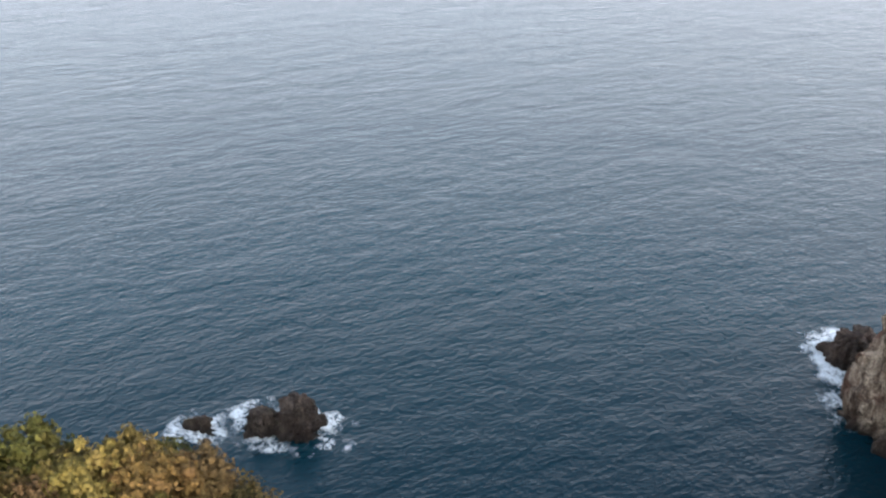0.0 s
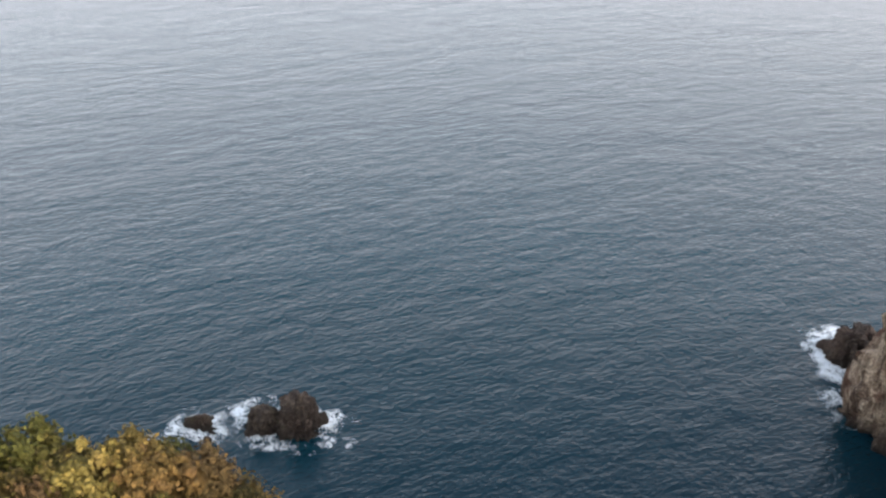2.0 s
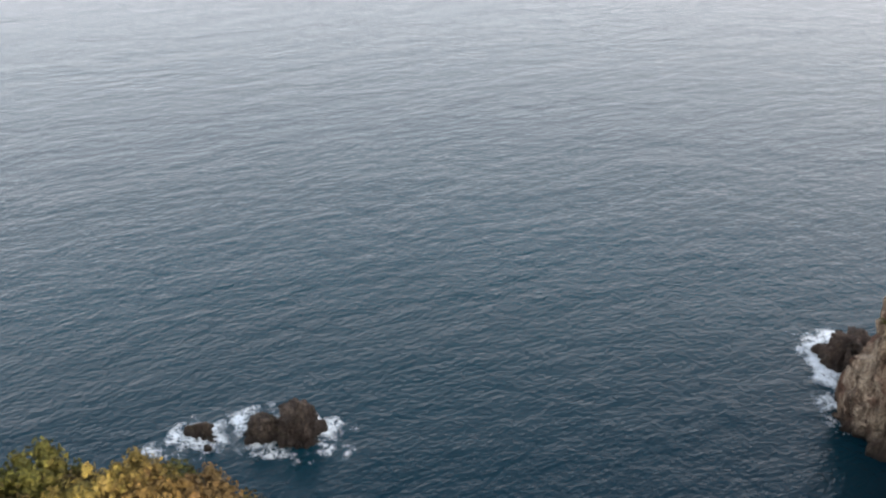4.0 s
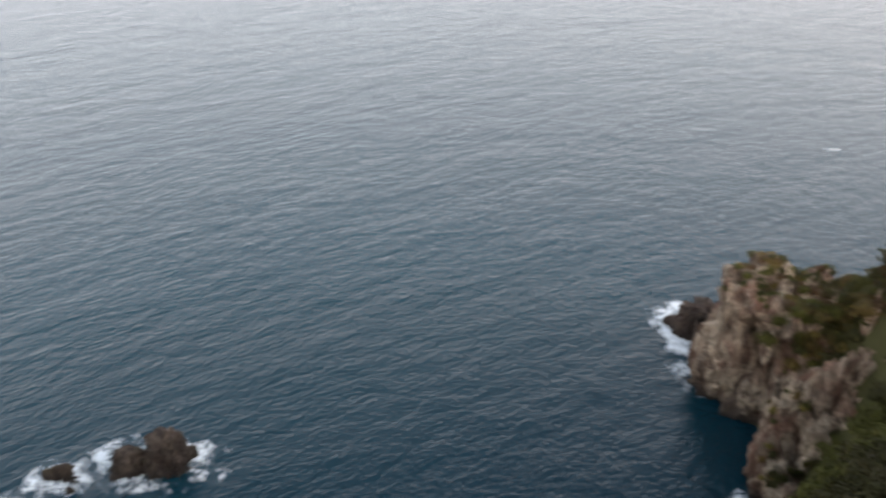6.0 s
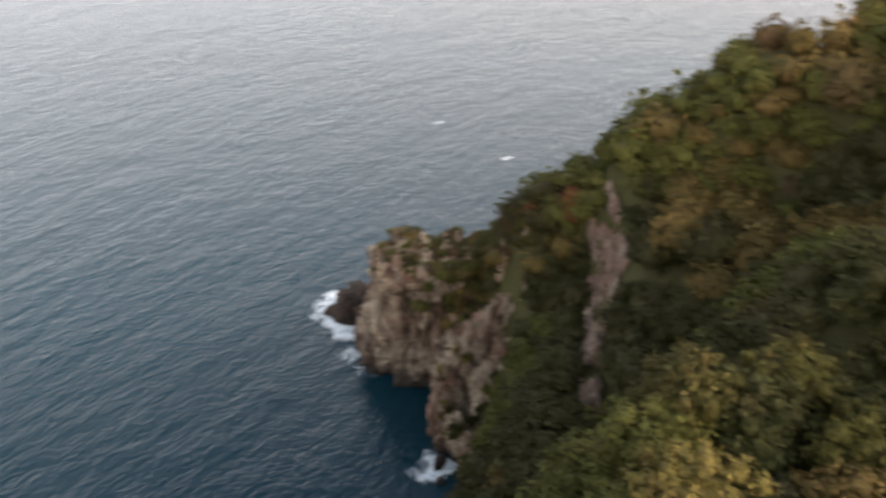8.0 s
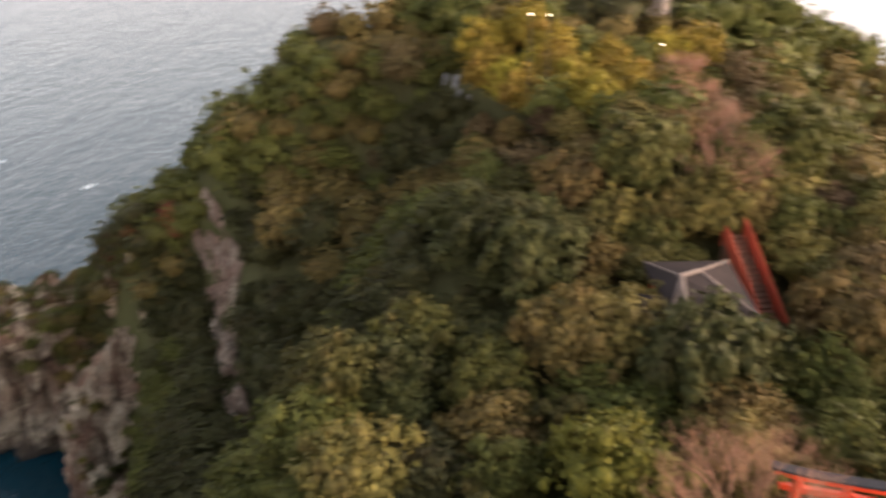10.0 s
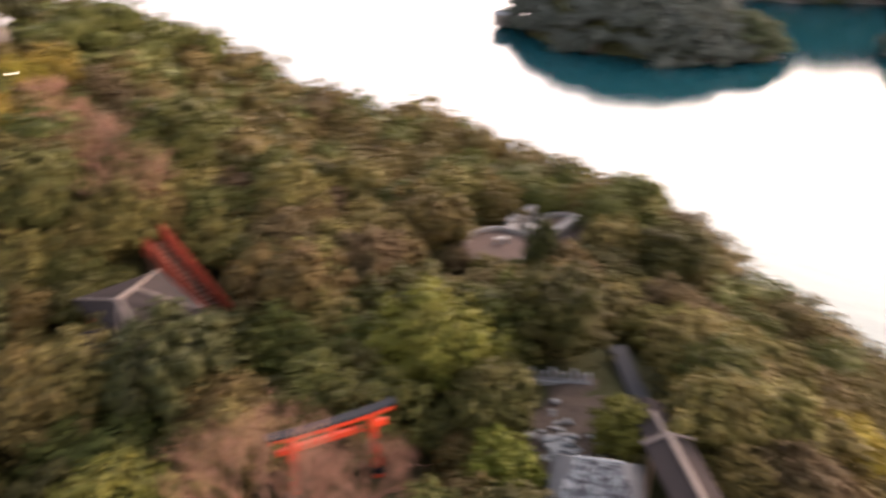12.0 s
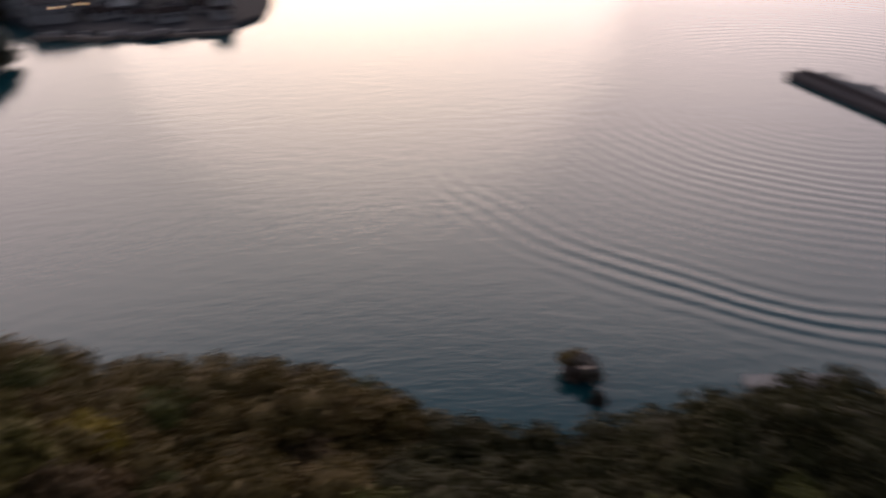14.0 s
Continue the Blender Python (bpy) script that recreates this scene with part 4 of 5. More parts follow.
def main_hall():
    g = 32.5
    t = empty("shrine_hall", pose(41.2, 4.3, g, 0, 0, 24.8), "timber shrine hall under a dark hipped roof with pale ridges", "building")
    bm = bmesh.new()
    corners, p, q = hip_roof(bm, (-3.0, -2.35), (3.0, 2.35), (-1.0, 1.4), (-0.5, 0.34), 3.5, 4.9)
    roof = part("roof", bm, ROOF, t, "dark grey tiled hipped roof")
    for a, b, w in ((p, q, 0.13), (q, corners[0], 0.07), (p, corners[3], 0.05), (q, corners[1], 0.06), (p, corners[2], 0.05), (q, Vector((-1.9, -1.0, 4.2)), 0.05), (p, Vector((-2.2, 1.4, 4.15)), 0.14)):
        bm = bmesh.new()
        rod(bm, a + Vector((0, 0, 0.03)), b + Vector((0, 0, 0.03)), w, w, 8)
        part("ridge_cap", bm, RIDGE, roof, "pale ridge cap")
    bm = bmesh.new()
    hip_roof(bm, (-3.0, 1.0), (0.1, 4.2), (-1.4, 1.2), (-1.4, 3.0), 3.2, 4.0)
    part("side_roof", bm, ROOF, t, "lower tiled side roof")
    bm = bmesh.new()
    box(bm, (-2.5, 2.0, -0.5), (-0.4, 3.7, 3.05), 0.02)
    part("side_wall", bm, TIMBER, t)
    bm = bmesh.new()
    box(bm, (-2.4, -1.8, -0.5), (2.4, 1.8, 3.3), 0.03)
    part("wall", bm, TIMBER, t)
    for x in (-2.4, -0.8, 0.8, 2.4):
        for y in (-1.88, 1.88):
            bm = bmesh.new()
            box(bm, (x - 0.1, y - 0.1, -0.5), (x + 0.1, y + 0.1, 3.3), 0.02)
            part("post", bm, RED, t)


main_hall()


def stairs():
    a, b = Vector((44.6, 0.45, 32.1)), Vector((49.8, 3.75, 35.2))
    u = Vector((b.x - a.x, b.y - a.y, 0)).normalized()
    side = Vector((-u.y, u.x, 0))
    t = empty("stairway", pose(a.x, a.y, a.z, 0, 0, math.degrees(math.atan2(u.y, u.x))), "stone stairway up the wooded hill", "stairs")
    n, run, rise = 18, Vector((b.x - a.x, b.y - a.y, 0)).length, b.z - a.z
    for i in range(n):
        bm = bmesh.new()
        box(bm, (run * i / n, -0.62, -0.8), (run * (i + 1) / n + 0.02, 0.62, rise * (i + 1) / n), 0.01)
        part("step", bm, TREAD, t)
    for s in (-1, 1):
        rail = empty("stair_railing", pose(a.x + side.x * s * 0.68, a.y + side.y * s * 0.68, a.z, 0, 0, math.degrees(math.atan2(u.y, u.x))),
                     "vermilion painted railing beside the stairway", "railing", "stair railings")
        for i in range(5):
            f = i / 4
            bm = bmesh.new()
            box(bm, (run * f - 0.06, -0.06, rise * f - 0.7), (run * f + 0.06, 0.06, rise * f + 1.05), 0.01)
            part("post", bm, RAIL, rail)
        for i in range(4):
            f, h = i / 4, (i + 1) / 4
            bm = bmesh.new()
            q = [(run * f + 0.07, rise * f + 0.2), (run * h - 0.07, rise * h + 0.2), (run * h - 0.07, rise * h + 0.85), (run * f + 0.07, rise * f + 0.85)]
            front, back = [bm.verts.new((x, -0.02, z)) for x, z in q], [bm.verts.new((x, 0.02, z)) for x, z in q]
            bm.faces.new(front)
            bm.faces.new(back[::-1])
            for j in range(4):
                bm.faces.new((front[j], back[j], back[(j + 1) % 4], front[(j + 1) % 4]))
            bmesh.ops.recalc_face_normals(bm, faces=bm.faces)
            part("panel", bm, RAIL, rail)
        for dz, w in ((1.0, 0.075), (0.55, 0.05), (0.15, 0.05)):
            bm = bmesh.new()
            rod(bm, (-0.9, 0, dz - 0.45), (run + 0.1, 0, rise + dz), w, w, 8)
            part("rail", bm, RAIL, rail)


stairs()


def corridor():
    """A long low roof with a pale ridge over an open passage."""
    t = empty("covered_corridor", pose(16.6, -15.8, 32.3, 0, 0, -9.5), "long covered corridor with dark gable roof and pale ridge", "building")
    L, half, ze, zr = 8.4, 1.02, 2.62, 3.0
    for s in (-1, 1):
        bm = bmesh.new()
        o = [bm.verts.new(v) for v in ((-L, s * half, ze), (L, s * half, ze), (L, 0, zr), (-L, 0, zr))]
        u = [bm.verts.new((v.co.x, v.co.y, v.co.z - 0.12)) for v in o]
        bm.faces.new(o)
        bm.faces.new(u[::-1])
        for i in range(4):
            bm.faces.new((o[i], u[i], u[(i + 1) % 4], o[(i + 1) % 4]))
        bmesh.ops.recalc_face_normals(bm, faces=bm.faces)
        part("roof_slope", bm, ROOF, t)
        for e in (-1, 1):
            bm = bmesh.new()
            rod(bm, (e * L, s * (half + 0.1), ze), (e * L, 0, zr + 0.06), 0.11, 0.11, 6)
            part("verge", bm, RIDGE, t, "pale verge cap")
        for i in range(6):
            bm = bmesh.new()
            x = -L + 0.4 + i * (2 * L - 0.8) / 5
            box(bm, (x - 0.07, s * 0.8 - 0.07, -0.4), (x + 0.07, s * 0.8 + 0.07, 2.56), 0.01)
            part("post", bm, TIMBER, t)
    bm = bmesh.new()
    box(bm, (-L, -0.13, zr - 0.02), (L + 0.1, 0.13, zr + 0.13), 0.04)
    part("ridge_cap", bm, RIDGE, t, "pale ridge cap")
    # the passage goes on under a lower, narrower roof
    for s in (-1, 1):
        bm = bmesh.new()
        o = [bm.verts.new(v) for v in ((L - 0.1, s * 0.75, zr - 0.62), (L + 3.0, s * 0.75, zr - 0.62), (L + 3.0, 0, zr - 0.3), (L - 0.1, 0, zr - 0.3))]
        u = [bm.verts.new((v.co.x, v.co.y, v.co.z - 0.1)) for v in o]
        bm.faces.new(o)
        bm.faces.new(u[::-1])
        for i in range(4):
            bm.faces.new((o[i], u[i], u[(i + 1) % 4], o[(i + 1) % 4]))
        bmesh.ops.recalc_face_normals(bm, faces=bm.faces)
        part("porch_slope", bm, ROOF, t)
        bm = bmesh.new()
        box(bm, (L + 2.6, s * 0.6 - 0.06, -0.4), (L + 2.72, s * 0.6 + 0.06, zr - 0.66), 0.01)
        part("porch_post", bm, TIMBER, t)
    bm = bmesh.new()
    box(bm, (L + 0.1, -0.10, zr - 0.31), (L + 1.9, 0.10, zr - 0.16), 0.03)
    part("porch_ridge", bm, RIDGE, t, "pale ridge cap")


corridor()


def slab_strip(name, a, b, width, z, mat, label, category, thick=0.5):
    a, b = Vector((*a, z)), Vector((*b, z))
    d = b - a
    bm = bmesh.new()
    box(bm, (0, -width / 2, -thick), (d.length, width / 2, 0), 0.03)
    ob = part(name, bm, mat, None)
    ob.matrix_basis = pose(a.x, a.y, z, 0, 0, math.degrees(math.atan2(d.y, d.x)))
    return tagged(ob, label, category)


tagged(slab_strip("path", (25.3, -18.0), (35.0, -20.1), 0.9, 32.6, ASPHALT, "narrow dark paved path between the trees", "path"), kind="structure")


def stone_fence():
    a, b = (33.9, -14.6), (32.7, -17.4)
    t = empty("stone_fence", pose(*a, 32.3, 0, 0, math.degrees(math.atan2(b[1] - a[1], b[0] - a[0]))), "low pale stone fence of upright posts", "fence")
    for i in range(9):
        bm = bmesh.new()
        box(bm, (i * 0.37 - 0.10, -0.12, -0.3), (i * 0.37 + 0.10, 0.12, 0.6 + 0.22 * (i % 3 == 0)), 0.03)
        part("post", bm, STONE, t)
    bm = bmesh.new()
    box(bm, (-0.1, -0.2, -0.4), (3.1, 0.17, 0.12), 0.03)
    part("plinth", bm, STONE, t)


stone_fence()


def pale_shed():
    """A low shed whose dark roof shows between loose weathered boards."""
    t = empty("shed", pose(24.7, -13.9, 32.3, 0, 0, -118), "low shed under a weathered pale grey roof with gaps", "shed")
    bm = bmesh.new()
    hip_roof(bm, (-2.0, -2.7), (2.0, 1.5), (-0.95, 0.0), (0.95, 0.0), 1.35, 2.6, 0.1)
    roof = part("roof", bm, WORN, t, "grey roof under loose weathered boards")
    bm = bmesh.new()
    box(bm, (-1.6, -2.3, -0.4), (1.6, 1.1, 1.24), 0.02)
    part("wall", bm, TIMBER, t)
    bm = bmesh.new()
    rod(bm, (-1.0, 0, 2.62), (1.0, 0, 2.62), 0.09, 0.09, 8)
    part("ridge_cap", bm, FADED, roof)
    r = random.Random(12)
    tilt = math.degrees(math.atan2(1.25, 2.7))
    for k in range(230):
        u, f = r.uniform(-1.85, 1.85), r.uniform(0.05, 0.97)
        if abs(u) > 0.9 + f:
            continue
        w, d = r.uniform(0.03, 0.10), r.uniform(0.05, 0.20)
        bm = bmesh.new()
        turn = Matrix.Rotation(radians(tilt + r.uniform(-8, 8)), 4, "X") @ Matrix.Rotation(radians(r.gauss(0, 28)), 4, "Z")
        box(bm, (-w, -d, -0.02), (w, d, 0.025), 0.008, Matrix.Translation((u, -2.7 * f, 2.63 - 1.25 * f + r.uniform(0, 0.08))) @ turn)
        part("board", bm, r.choice((FADED, FADED, STONE, STONE, PAVING)), roof)


pale_shed()


def stone_slabs():
    """Pale stones laid and heaped on the open ground."""
    r = random.Random(5)
    for i in range(64):
        x, y = 28.6 + r.gauss(0, 1.2), -14.4 + r.gauss(0, 0.9)
        s = r.uniform(0.14, 0.5)
        bm = bmesh.new()
        bmesh.ops.create_cube(bm, size=1.0)
        for v in bm.verts:
            v.co = Vector((v.co.x * s * r.uniform(0.8, 1.5), v.co.y * s * 0.7 * r.uniform(0.7, 1.3), v.co.z * s * 0.45 * r.uniform(0.7, 1.3)))
        bmesh.ops.bevel(bm, geom=bm.edges[:], offset=s * 0.1, segments=1, affect="EDGES")
        ob = part("stone", bm, STONE, None)
        ob.matrix_basis = pose(x, y, height_at(x, y) + 0.26 + s * 0.1, r.uniform(-14, 14), r.uniform(-14, 14), r.uniform(0, 180))
        tagged(ob, "pale grey loose stone on the open ground", "stone", "loose stones")


stone_slabs()


def arc_wall(x, y, z, radius, a0, a1, high, thick, label):
    bm = bmesh.new()
    ring = []
    n = 24
    for i in range(n + 1):
        a = radians(a0 + (a1 - a0) * i / n)
        k = 1 + 0.03 * math.sin(i * 2.1)
        ring.append([bm.verts.new((math.cos(a) * r * k, math.sin(a) * r * k, h)) for r, h in
                     ((radius - thick, -0.5), (radius + thick, -0.5), (radius + thick * 0.8, high), (radius - thick * 0.8, high))])
    for p, q in zip(ring, ring[1:]):
        for k in range(4):
            bm.faces.new((p[k], q[k], q[(k + 1) % 4], p[(k + 1) % 4]))
    bm.faces.new(ring[0])
    bm.faces.new(ring[-1][::-1])
    bmesh.ops.recalc_face_normals(bm, faces=bm.faces)
    ob = part("stone_wall", bm, WHITED, None)
    ob.matrix_basis = pose(x, y, z)
    return tagged(ob, label, "wall")


arc_wall(48.0, -17.9, 32.4, 2.25, -75, 62, 0.36, 0.09, "low curved whitewashed wall round a terrace")
arc_wall(48.0, -17.9, 32.4, 2.25, 118, 248, 0.14, 0.08, "low curved whitewashed wall round a terrace")
arc_wall(49.6, -23.4, 32.0, 2.0, -45, 50, 0.4, 0.08, "low curved whitewashed wall round a terrace")


def terrace(x, y, z, radius):
    bm = bmesh.new()
    bmesh.ops.create_cone(bm, cap_ends=True, segments=36, radius1=radius + 0.35, radius2=radius, depth=1.8)
    ob = part("terrace", bm, TERRACE, None)
    ob.matrix_basis = pose(x, y, z - 0.86)
    return tagged(ob, "round lookout terrace of pinkish brown earth", "terrace")


terrace(48.0, -17.9, 32.4, 2.2)
terrace(49.4, -23.6, 32.0, 2.6)


def parapet(a, b, z, high, thick):
    d = Vector((b[0] - a[0], b[1] - a[1], 0))
    bm = bmesh.new()
    box(bm, (0, -thick / 2, -0.9), (d.length, thick / 2, high), 0.04)
    ob = part("parapet", bm, WHITED, None)
    ob.matrix_basis = pose(a[0], a[1], z, 0, 0, math.degrees(math.atan2(d.y, d.x)))
    return tagged(ob, "pale whitewashed parapet of the lookout terrace", "wall", "terrace parapets")


parapet((50.7, -19.6), (52.5, -22.2), 32.3, 0.55, 0.45)
parapet((49.6, -20.6), (47.4, -21.2), 32.3, 0.65, 0.55)
parapet((48.7, -22.4), (50.4, -24.7), 32.1, 0.6, 0.5)
for x, y, turn, ln in ((48.3, -18.2, 10, 0.9), (49.7, -19.4, 70, 0.8)):
    t = empty("bench", pose(x, y, 32.44, 0, 0, turn + 80), "small white stone bench on the terrace", "bench", "terrace benches")
    bm = bmesh.new()
    box(bm, (-ln / 2, -0.2, 0.32), (ln / 2, 0.2, 0.44), 0.02)
    part("seat", bm, WHITED, t)
    for s in (-1, 1):
        bm = bmesh.new()
        box(bm, (s * ln * 0.32 - 0.08, -0.16, -0.1), (s * ln * 0.32 + 0.08, 0.16, 0.32), 0.01)
        part("leg", bm, STONE, t)


def cypress(x, y, radius, tall):
    z = height_at(x, y)
    t = empty("cypress", pose(x, y, z), "narrow dark green cypress before the terrace", "tree")
    c = part("crown", CROWNS[("deep", 2)], None, t)
    c.scale, c.location = (radius, radius, (tall - 0.5) / 1.2), (0, 0, 0.5)
    k = part("trunk", TRUNKS[0], None, t)
    k.scale, k.location = (radius, radius, tall * 0.9), (0, 0, 0.3 * tall)


cypress(44.6, -19.6, 1.25, 4.4)
cypress(43.9, -18.9, 0.9, 3.2)


def lamp_post(x, y, z, high):
    t = empty("lamp_post", pose(x, y, z), "slim lamp post with a small lit lantern", "lamp", "hilltop lamps")
    bm = bmesh.new()
    rod(bm, (0, 0, -0.4), (0, 0, high), 0.05, 0.04, 8)
    part("pole", bm, BLACK, t)
    bm = bmesh.new()
    rod(bm, (0, 0, high + 0.004), (0, 0, high + 0.12), 0.035, 0.055, 10)
    part("lantern", bm, GLOWING, t, "glowing warm white lantern")


g = Nodes("lamp_glow")
g.p.inputs["Emission Color"].default_value = (1.0, 0.86, 0.62, 1)
g.p.inputs["Emission Strength"].default_value = 9.0
GLOWING = g.mat
g = Nodes("amber_glow")
g.p.inputs["Emission Color"].default_value = (1.0, 0.58, 0.22, 1)
g.p.inputs["Emission Strength"].default_value = 9.0
AMBER = g.mat
for x, y, top in ((58.0, 20.0, 45.2), (58.2, 18.7, 45.2), (62.0, 11.5, 42.9)):
    lamp_post(x, y, height_at(x, y), top - height_at(x, y))


def hut(x, y, z, w, d, h, turn, label):
    t = empty("hut", pose(x, y, z, 0, 0, turn), label, "building")
    bm = bmesh.new()
    box(bm, (-w / 2, -d / 2, -0.8), (w / 2, d / 2, h), 0.02)
    part("wall", bm, PLASTER, t)
    bm = bmesh.new()
    hip_roof(bm, (-w / 2 - 0.4, -d / 2 - 0.4), (w / 2 + 0.4, d / 2 + 0.4), (-w / 4, 0), (w / 4, 0), h + 0.1, h + 1.0, 0.09)
    part("roof", bm, STONE, t)
    bm = bmesh.new()
    box(bm, (-0.45, -d / 2 - 0.05, 0), (0.45, -d / 2 + 0.02, min(2.0, h - 0.2)), 0.01)
    part("door", bm, TIMBER, t)


hut(62.9, 22.4, height_at(62.9, 22.4) - 1.7, 1.5, 1.3, 2.2, 70, "small pale rest hut half hidden in the trees")
hut(76.5, 15.2, height_at(76.5, 15.2) + 0.3, 2.2, 1.8, 2.0, 80, "small pinkish white hut on the hilltop")


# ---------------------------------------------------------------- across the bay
def far_hill(name, x, y, rx, ry, h, turn, seed, label, clumps, size=3.0, leaf="hazy_pine"):
    """A wooded island: a rocky skirt with crowns of trees all over."""
    r = np.random.default_rng(seed)
    t = empty(name, pose(x, y, 0, 0, 0, turn), label, "island")
    part("rock_skirt", rock_mesh("rock_skirt", rx, ry, h * 0.2, seed, SHORE, base=-2, taper=0.2, jag=0.25, dome=1.0, segs=120, rows=30), None, t, "pale shore rock")
    part("slope", rock_mesh("slope", rx * 0.94, ry * 0.94, h * 0.92, seed + 3, GROUND, base=-2, taper=0.25, jag=0.12, dome=2.2, segs=90, rows=40), None, t, "wooded ground")
    V, F, base = [], [], 0
    for i in range(clumps):
        a, q = r.uniform(0, 2 * math.pi), math.sqrt(r.uniform(0, 1))
        px, py = math.cos(a) * rx * q * 0.96, math.sin(a) * ry * q * 0.96
        pz = h * (1 - q ** 3.0) * 0.98 + 0.8
        v, f = ISLE[i % 3]
        s = size * r.uniform(0.7, 1.3)
        V.append(v * (s, s, s * 0.85) + (px, py, pz - s * 0.35))
        F.append(f + base)
        base += len(v)
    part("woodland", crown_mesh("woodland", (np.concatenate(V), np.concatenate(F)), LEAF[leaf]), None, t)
    return t


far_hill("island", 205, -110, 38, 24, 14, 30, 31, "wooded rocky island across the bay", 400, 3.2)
far_hill("island", 181, -129, 12, 8.5, 8, 30, 33, "small wooded knoll joined to the island", 110, 2.2, "knoll")
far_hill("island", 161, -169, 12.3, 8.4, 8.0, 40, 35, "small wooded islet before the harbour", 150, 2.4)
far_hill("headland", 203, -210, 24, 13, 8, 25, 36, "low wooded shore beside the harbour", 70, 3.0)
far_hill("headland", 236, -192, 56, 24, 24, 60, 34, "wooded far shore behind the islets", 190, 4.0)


def harbour():
    bm = bmesh.new()
    pts = [(185, -215), (160, -200), (152, -206), (142, -203), (130, -202), (126, -210), (116, -217), (112, -232), (118, -252), (170, -330), (330, -330), (300, -230)]
    top = [bm.verts.new((x, y, 1.1)) for x, y in pts]
    low = [bm.verts.new((x, y, -3)) for x, y in pts]
    bm.faces.new(top)
    for i in range(len(pts)):
        j = (i + 1) % len(pts)
        bm.faces.new((low[i], low[j], top[j], top[i]))
    bmesh.ops.recalc_face_normals(bm, faces=bm.faces)
    tagged(part("quay", bm, ASPHALT, None), "grey concrete harbour quay of the fishing town", "quay", kind="structure")


harbour()


def town_house(x, y, w, d, h, turn, wall, roof_mat):
    t = empty("house", pose(x, y, 1.1, 0, 0, turn), "pale harbour house with a low grey roof", "house", "harbour houses")
    bm = bmesh.new()
    box(bm, (-w / 2, -d / 2, -0.2), (w / 2, d / 2, h), 0.03)
    part("wall", bm, wall, t)
    bm = bmesh.new()
    hip_roof(bm, (-w / 2 - 0.5, -d / 2 - 0.5), (w / 2 + 0.5, d / 2 + 0.5), (-w / 3, 0), (w / 3, 0), h + 0.12, h + d * 0.22, 0.1)
    part("roof", bm, roof_mat, t)
    for s in (-1, 1):
        for i in range(int(w // 2.6)):
            bm = bmesh.new()
            px = -w / 2 + 1.4 + i * 2.6
            box(bm, (px - 0.55, s * d / 2 - 0.04, h * 0.45), (px + 0.55, s * d / 2 + 0.04, h * 0.45 + 1.1), 0.01)
            part("window", bm, BLACK, t, "dark window")


_r = random.Random(9)
for i in range(84):
    u, k = _r.uniform(0, 1), _r.uniform(-4, 42)
    town_house(180 - 58 * u + k * 0.55 + _r.uniform(-2, 2), -212 - 16 * u * u - k * 0.8, _r.uniform(3.5, 9), _r.uniform(3, 6.5), _r.choice((2.2, 2.8, 3.0, 5.6)),
               _r.uniform(20, 60), (STONE, CONCRETE, FADED)[i % 3], (FADED, ROOF, PAVING)[i // 2 % 3])
for x, y in ((158, -203.5), (154, -208.5)):
    t = empty("quay_lamp", pose(x, y, 1.1), "lit quay lamp on a tall pole", "lamp", "quay lamps")
    bm = bmesh.new()
    rod(bm, (0, 0, -0.3), (0, 0, 6), 0.09, 0.06, 8)
    part("pole", bm, BLACK, t)
    bm = bmesh.new()
    box(bm, (-0.5, -0.25, 6.004), (0.5, 0.25, 6.3), 0.03)
    part("lantern", bm, AMBER, t, "glowing amber lamp head")


def boat(x, y, turn, size):
    """A moored fishing boat: a flared hull with a raised bow, a deck and a cabin."""
    t = empty("boat", pose(x, y, 0, 0, 0, turn) @ Matrix.Diagonal((size, size, size, 1)), "small white fishing boat moored at the quay", "boat", "moored boats")
    bm = bmesh.new()
    rings = []
    for i in range(9):
        u = i / 8
        w = 0.9 * (1 - max(u - 0.45, 0) ** 2 * 3.1)
        z = 0.7 + 0.5 * u * u
        rings.append([bm.verts.new((-3 + 6 * u, s * w * k, h)) for s, k, h in ((-1, 1, z), (-1, 0.7, -0.4), (1, 0.7, -0.4), (1, 1, z))])
    for p, q in zip(rings, rings[1:]):
        for k in range(3):
            bm.faces.new((p[k], p[k + 1], q[k + 1], q[k]))
        bm.faces.new((p[3], p[0], q[0], q[3]))
    bm.faces.new(rings[0])
    bm.faces.new(rings[-1][::-1])
    bmesh.ops.recalc_face_normals(bm, faces=bm.faces)
    part("hull", bm, PLASTER, t)
    bm = bmesh.new()
    box(bm, (-1.6, -0.55, 0.66), (0.2, 0.55, 1.9), 0.06)
    part("cabin", bm, STONE, t)


_q = random.Random(4)
for i in range(14):
    u = i / 13
    boat(162 - 48 * u + _q.uniform(-1.5, 1.5), -197 - 3 * u - 14 * u * u + _q.uniform(-1.5, 1.0), _q.uniform(10, 70), _q.uniform(0.8, 1.2))


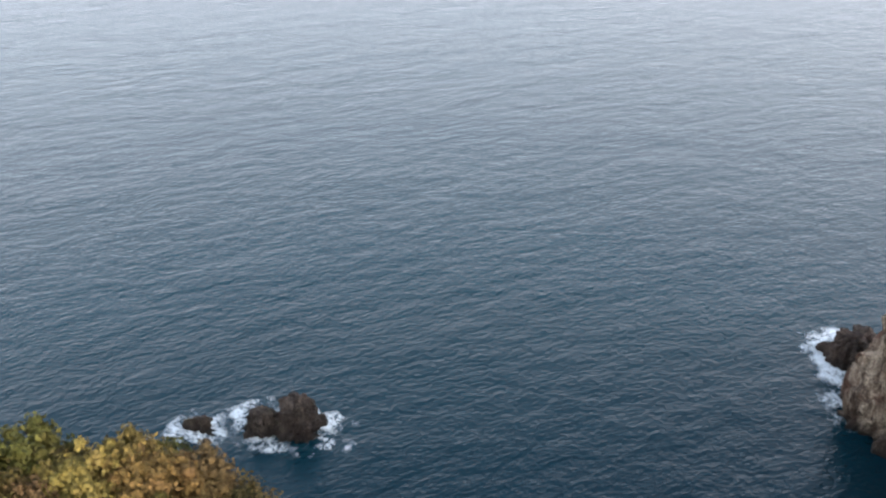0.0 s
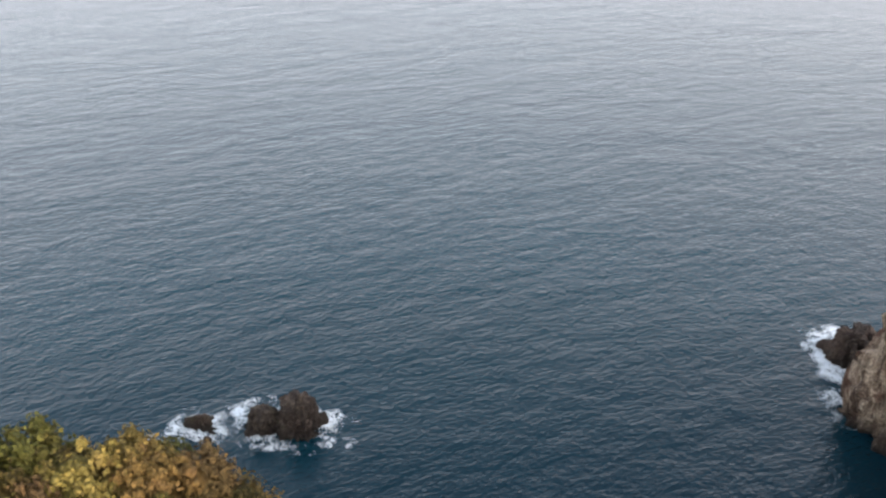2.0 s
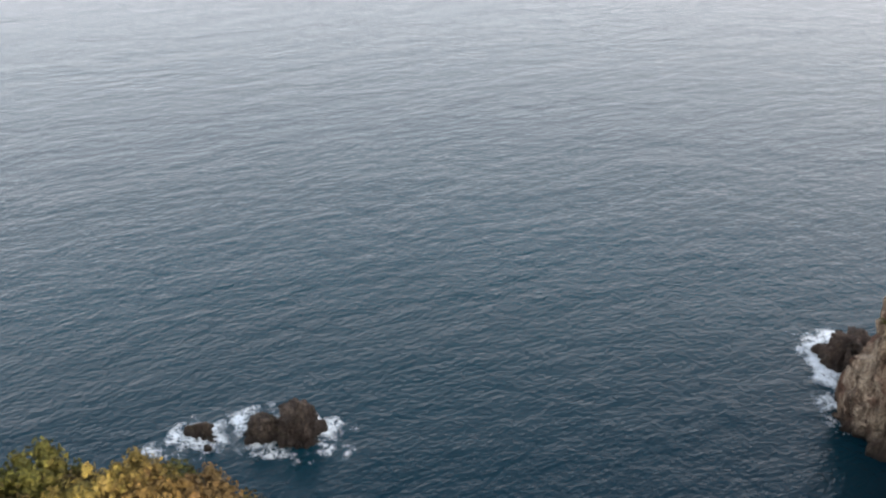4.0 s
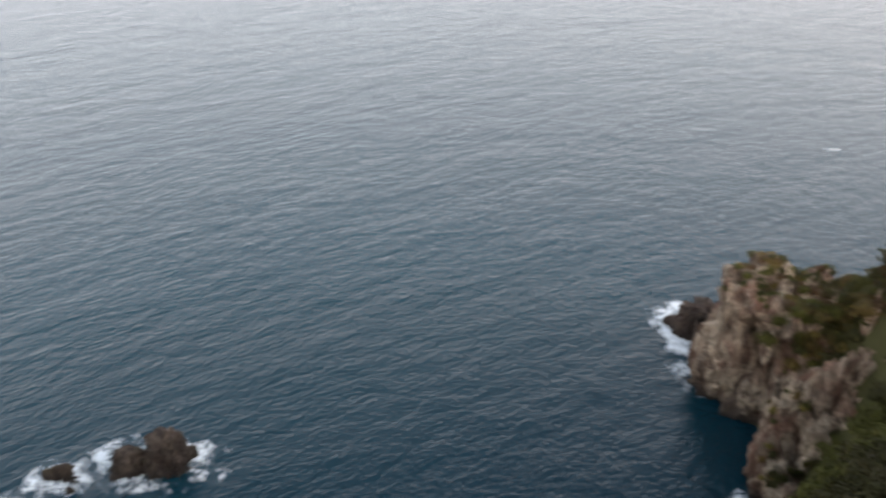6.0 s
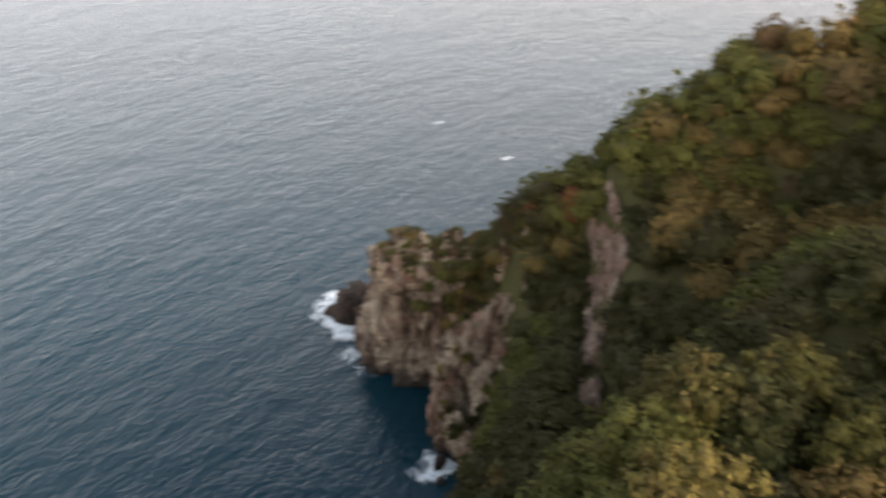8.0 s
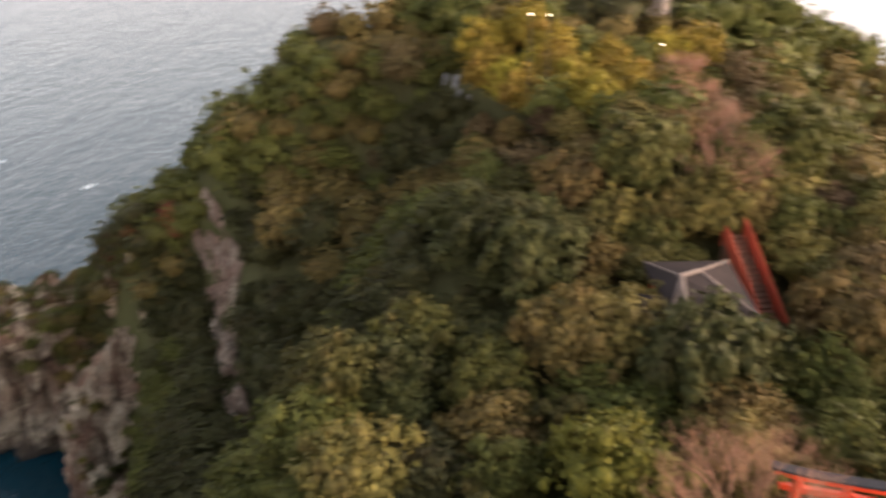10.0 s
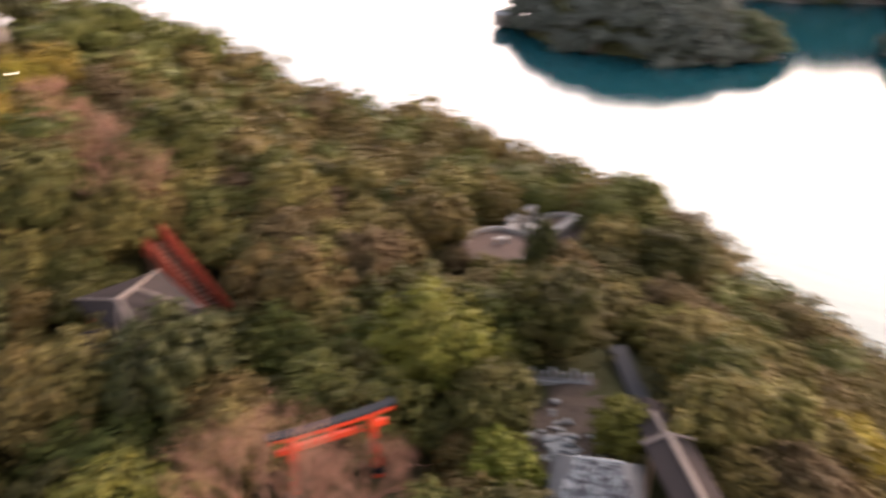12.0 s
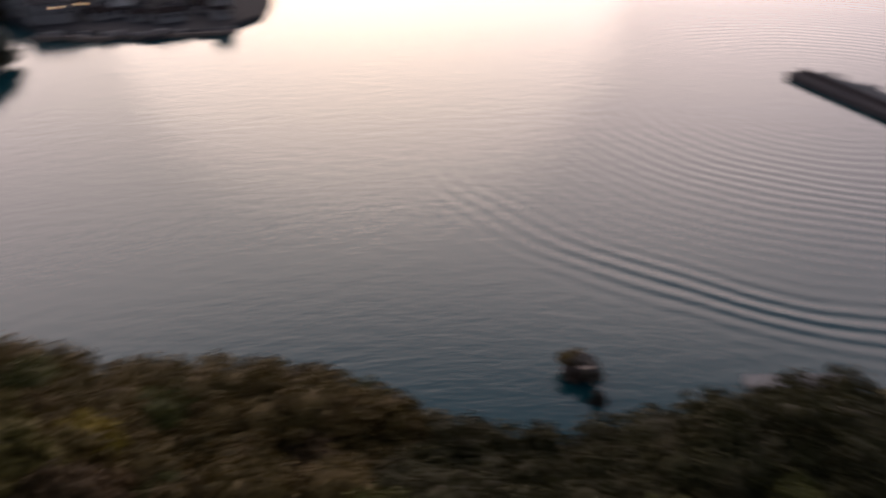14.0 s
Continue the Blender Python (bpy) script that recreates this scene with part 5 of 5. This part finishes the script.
def pier():
    a, b = Vector((-29.5, -204, 0)), Vector((-74, -137, 0))
    d = b - a
    t = empty("breakwater", pose(a.x, a.y, 0, 0, 0, math.degrees(math.atan2(d.y, d.x))), "dark concrete breakwater with armour blocks behind it", "breakwater")
    bm = bmesh.new()
    box(bm, (0, -1.7, -3), (d.length, 1.7, 1.2), 0.1)
    part("deck", bm, PAVING, t)
    bm = bmesh.new()
    box(bm, (1.0, 1.1, 1.204), (d.length, 1.7, 2.2), 0.08)
    part("parapet", bm, PAVING, t)
    r = random.Random(3)
    for i in range(90):
        bm = bmesh.new()
        c = Vector((r.uniform(4, d.length), r.uniform(3.0, 7.0), r.uniform(0.2, 1.6)))
        for q in ((1, 1, 1), (-1, -1, 1), (-1, 1, -1), (1, -1, -1)):
            v = Vector(q).normalized()
            v.rotate(Euler((i, i * 2.3, i * 0.7)))
            rod(bm, c, c + v * 1.3, 0.48, 0.34, 7)
        part("armour_block", bm, STONE, t)


pier()
slab_strip("jetty", (-13.2, -83.6), (-24.5, -86.4), 2.2, 0.9, STONE, "pale concrete landing jetty at the wooded shore", "jetty", 1.6)
bm = bmesh.new()
box(bm, (-0.8, -0.35, -0.4), (0.8, 0.35, 0.25), 0.08)
ob = part("slab", bm, PLASTER, None)
ob.matrix_basis = pose(4.2, -80.0, 2.1, 0, 0, 15)
tagged(ob, "small white stone slab on the islet", "stone")
for i, (x, y, z, s) in enumerate(((6.4, -81.6, 1.4, 1.3), (5.6, -83, 1.3, 1.1), (7.2, -82.4, 1.0, 0.9))):
    ob = new("shrub", SCRUB[("olive", i % 3)])
    ob.matrix_basis = pose(x, y, z) @ Matrix.Diagonal((s, s, s, 1))
    tagged(ob, "low olive scrub on the rocky islet", "shrub", "islet scrub")


hut(235.5 * 0.939, -235.5 * 0.344, 1.6, 3.4, 2.6, 2.4, 20, "small white hut at the tip of the island")


def stack_scrub():
    """Low scrub on the stack's top, in the clefts of the cliff and on its ledges."""
    r = random.Random(8)
    solid = []
    for ob in ROCKS[:16]:
        m = ob.matrix_basis
        solid.append(BVHTree.FromPolygons([m @ v.co for v in ob.data.vertices], [p.vertices[:] for p in ob.data.polygons]))
    spots = [(50.5 + r.uniform(-6, 6.5), 71 + r.uniform(-4.5, 6), r.uniform(0.45, 0.9)) for _ in range(170)]
    spots += [(47.5 + r.uniform(-2.6, 5), 62 + r.uniform(-2.2, 3.5), r.uniform(0.8, 1.4)) for _ in range(90)]
    spots += [(51 + r.uniform(-2, 3), 54.5 + r.uniform(-4, 4), r.uniform(0.8, 1.3)) for _ in range(40)]
    spots += [(54 + r.uniform(-3, 4), 65 + r.uniform(-4, 5), r.uniform(0.8, 1.4)) for _ in range(50)]
    for _ in range(90):
        k = r.random()
        spots.append((49.5 + 7.0 * k + r.uniform(-1.5, 1.5), 55.0 + 8.5 * k + r.uniform(-1.5, 1.5), r.uniform(0.8, 1.3)))
    # bushes that cling to the steep landward side of the stack and of the rib
    look_in, across = Vector((0.60, 0.78, -0.18)).normalized(), Vector((0.79, -0.61, 0))
    for k in range(140):
        foot = Vector((49.0, 65.0, r.uniform(2, 12))) + across * r.uniform(-0.5, 7.5) if k < 120 else Vector((45.5, 55.0, r.uniform(2, 7))) + across * r.uniform(1.5, 6.0)
        hits = [q for q in (tree_of.ray_cast(foot - look_in * 30, look_in)[0] for tree_of in solid) if q]
        if hits:
            q = min(hits, key=lambda v: v.dot(look_in))
            s = r.uniform(0.5, 1.05)
            if k < 120 and any(math.hypot(q.x - a, q.y - b) < c + 0.6 for a, b, c, d in RIB):
                continue
            ob = new("shrub", SCRUB[(("deep", "green", "deep", "olive")[k % 4], k // 3 % 3)])
            ob.matrix_basis = pose(q.x, q.y, q.z - 0.5 * s, 0, 0, k * 50) @ Matrix.Diagonal((s, s, s * 1.1, 1))
            tagged(ob, "dark bush clinging to a cleft of the cliff", "shrub", "cliff scrub")
    # tufts in the cracks of the rib, in loose patches
    for k in range(150):
        foot = Vector((45.0, 54.5, r.uniform(0.5, 12))) + across * r.uniform(-4.5, 5.0)
        hits = [q for q in (tree_of.ray_cast(foot - look_in * 30, look_in)[0] for tree_of in solid) if q]
        if hits:
            q = min(hits, key=lambda v: v.dot(look_in))
            if q.z < 2.0 or noise.noise(q * 0.42) < 0.08:
                continue
            s = r.uniform(0.35, 0.75)
            ob = new("shrub", SCRUB[(("deep", "deep", "green", "olive")[k % 4], k // 3 % 3)])
            ob.matrix_basis = pose(q.x, q.y, q.z - 0.5 * s, 0, 0, k * 50) @ Matrix.Diagonal((s, s, s * 1.1, 1))
            tagged(ob, "dark bush clinging to a cleft of the cliff", "shrub", "cliff scrub")
    kinds = ("green", "olive", "deep", "green", "bronze")
    heaps = {k: ([], []) for k in kinds}
    for i, (x, y, s) in enumerate(spots):
        z = height_at(x, y)
        for tree_of in solid:
            p = tree_of.ray_cast(Vector((x, y, 60)), Vector((0, 0, -1)))[0]
            if p:
                z = max(z, p.z)
        if z < 2.5 or any(math.hypot(x - a, y - b) < c + 0.2 for a, b, c, d in RIB):
            continue
        v, f = LOW[i // 3 % 3]
        V, F = heaps[kinds[i % 5]]
        F.append(f + sum(len(q) for q in V))
        V.append(v * (s, s, s * 0.8) + (x, y, z - 0.35 * s))
    for k, (V, F) in heaps.items():
        tagged(new("scrub", crown_mesh("scrub", (np.concatenate(V), np.concatenate(F)), LEAF[k])), "low wind-cut scrub over the cliff top", "scrub", kind="stuff")


stack_scrub()


for i, (x, y, s) in enumerate(((56.0, 54.2, 1.5), (56.8, 55.4, 1.3), (55.3, 53.4, 1.1), (54.4, 58.6, 1.0), (53.6, 60.4, 0.9))):
    ob = new("shrub", SCRUB[("russet", i % 3)])
    ob.matrix_basis = pose(x, y, height_at(x, y) + 0.6, 0, 0, i * 70) @ Matrix.Diagonal((s, s, s * 1.1, 1))
    tagged(ob, "rust-red autumn shrub on the cliff edge", "shrub", "red shrubs")
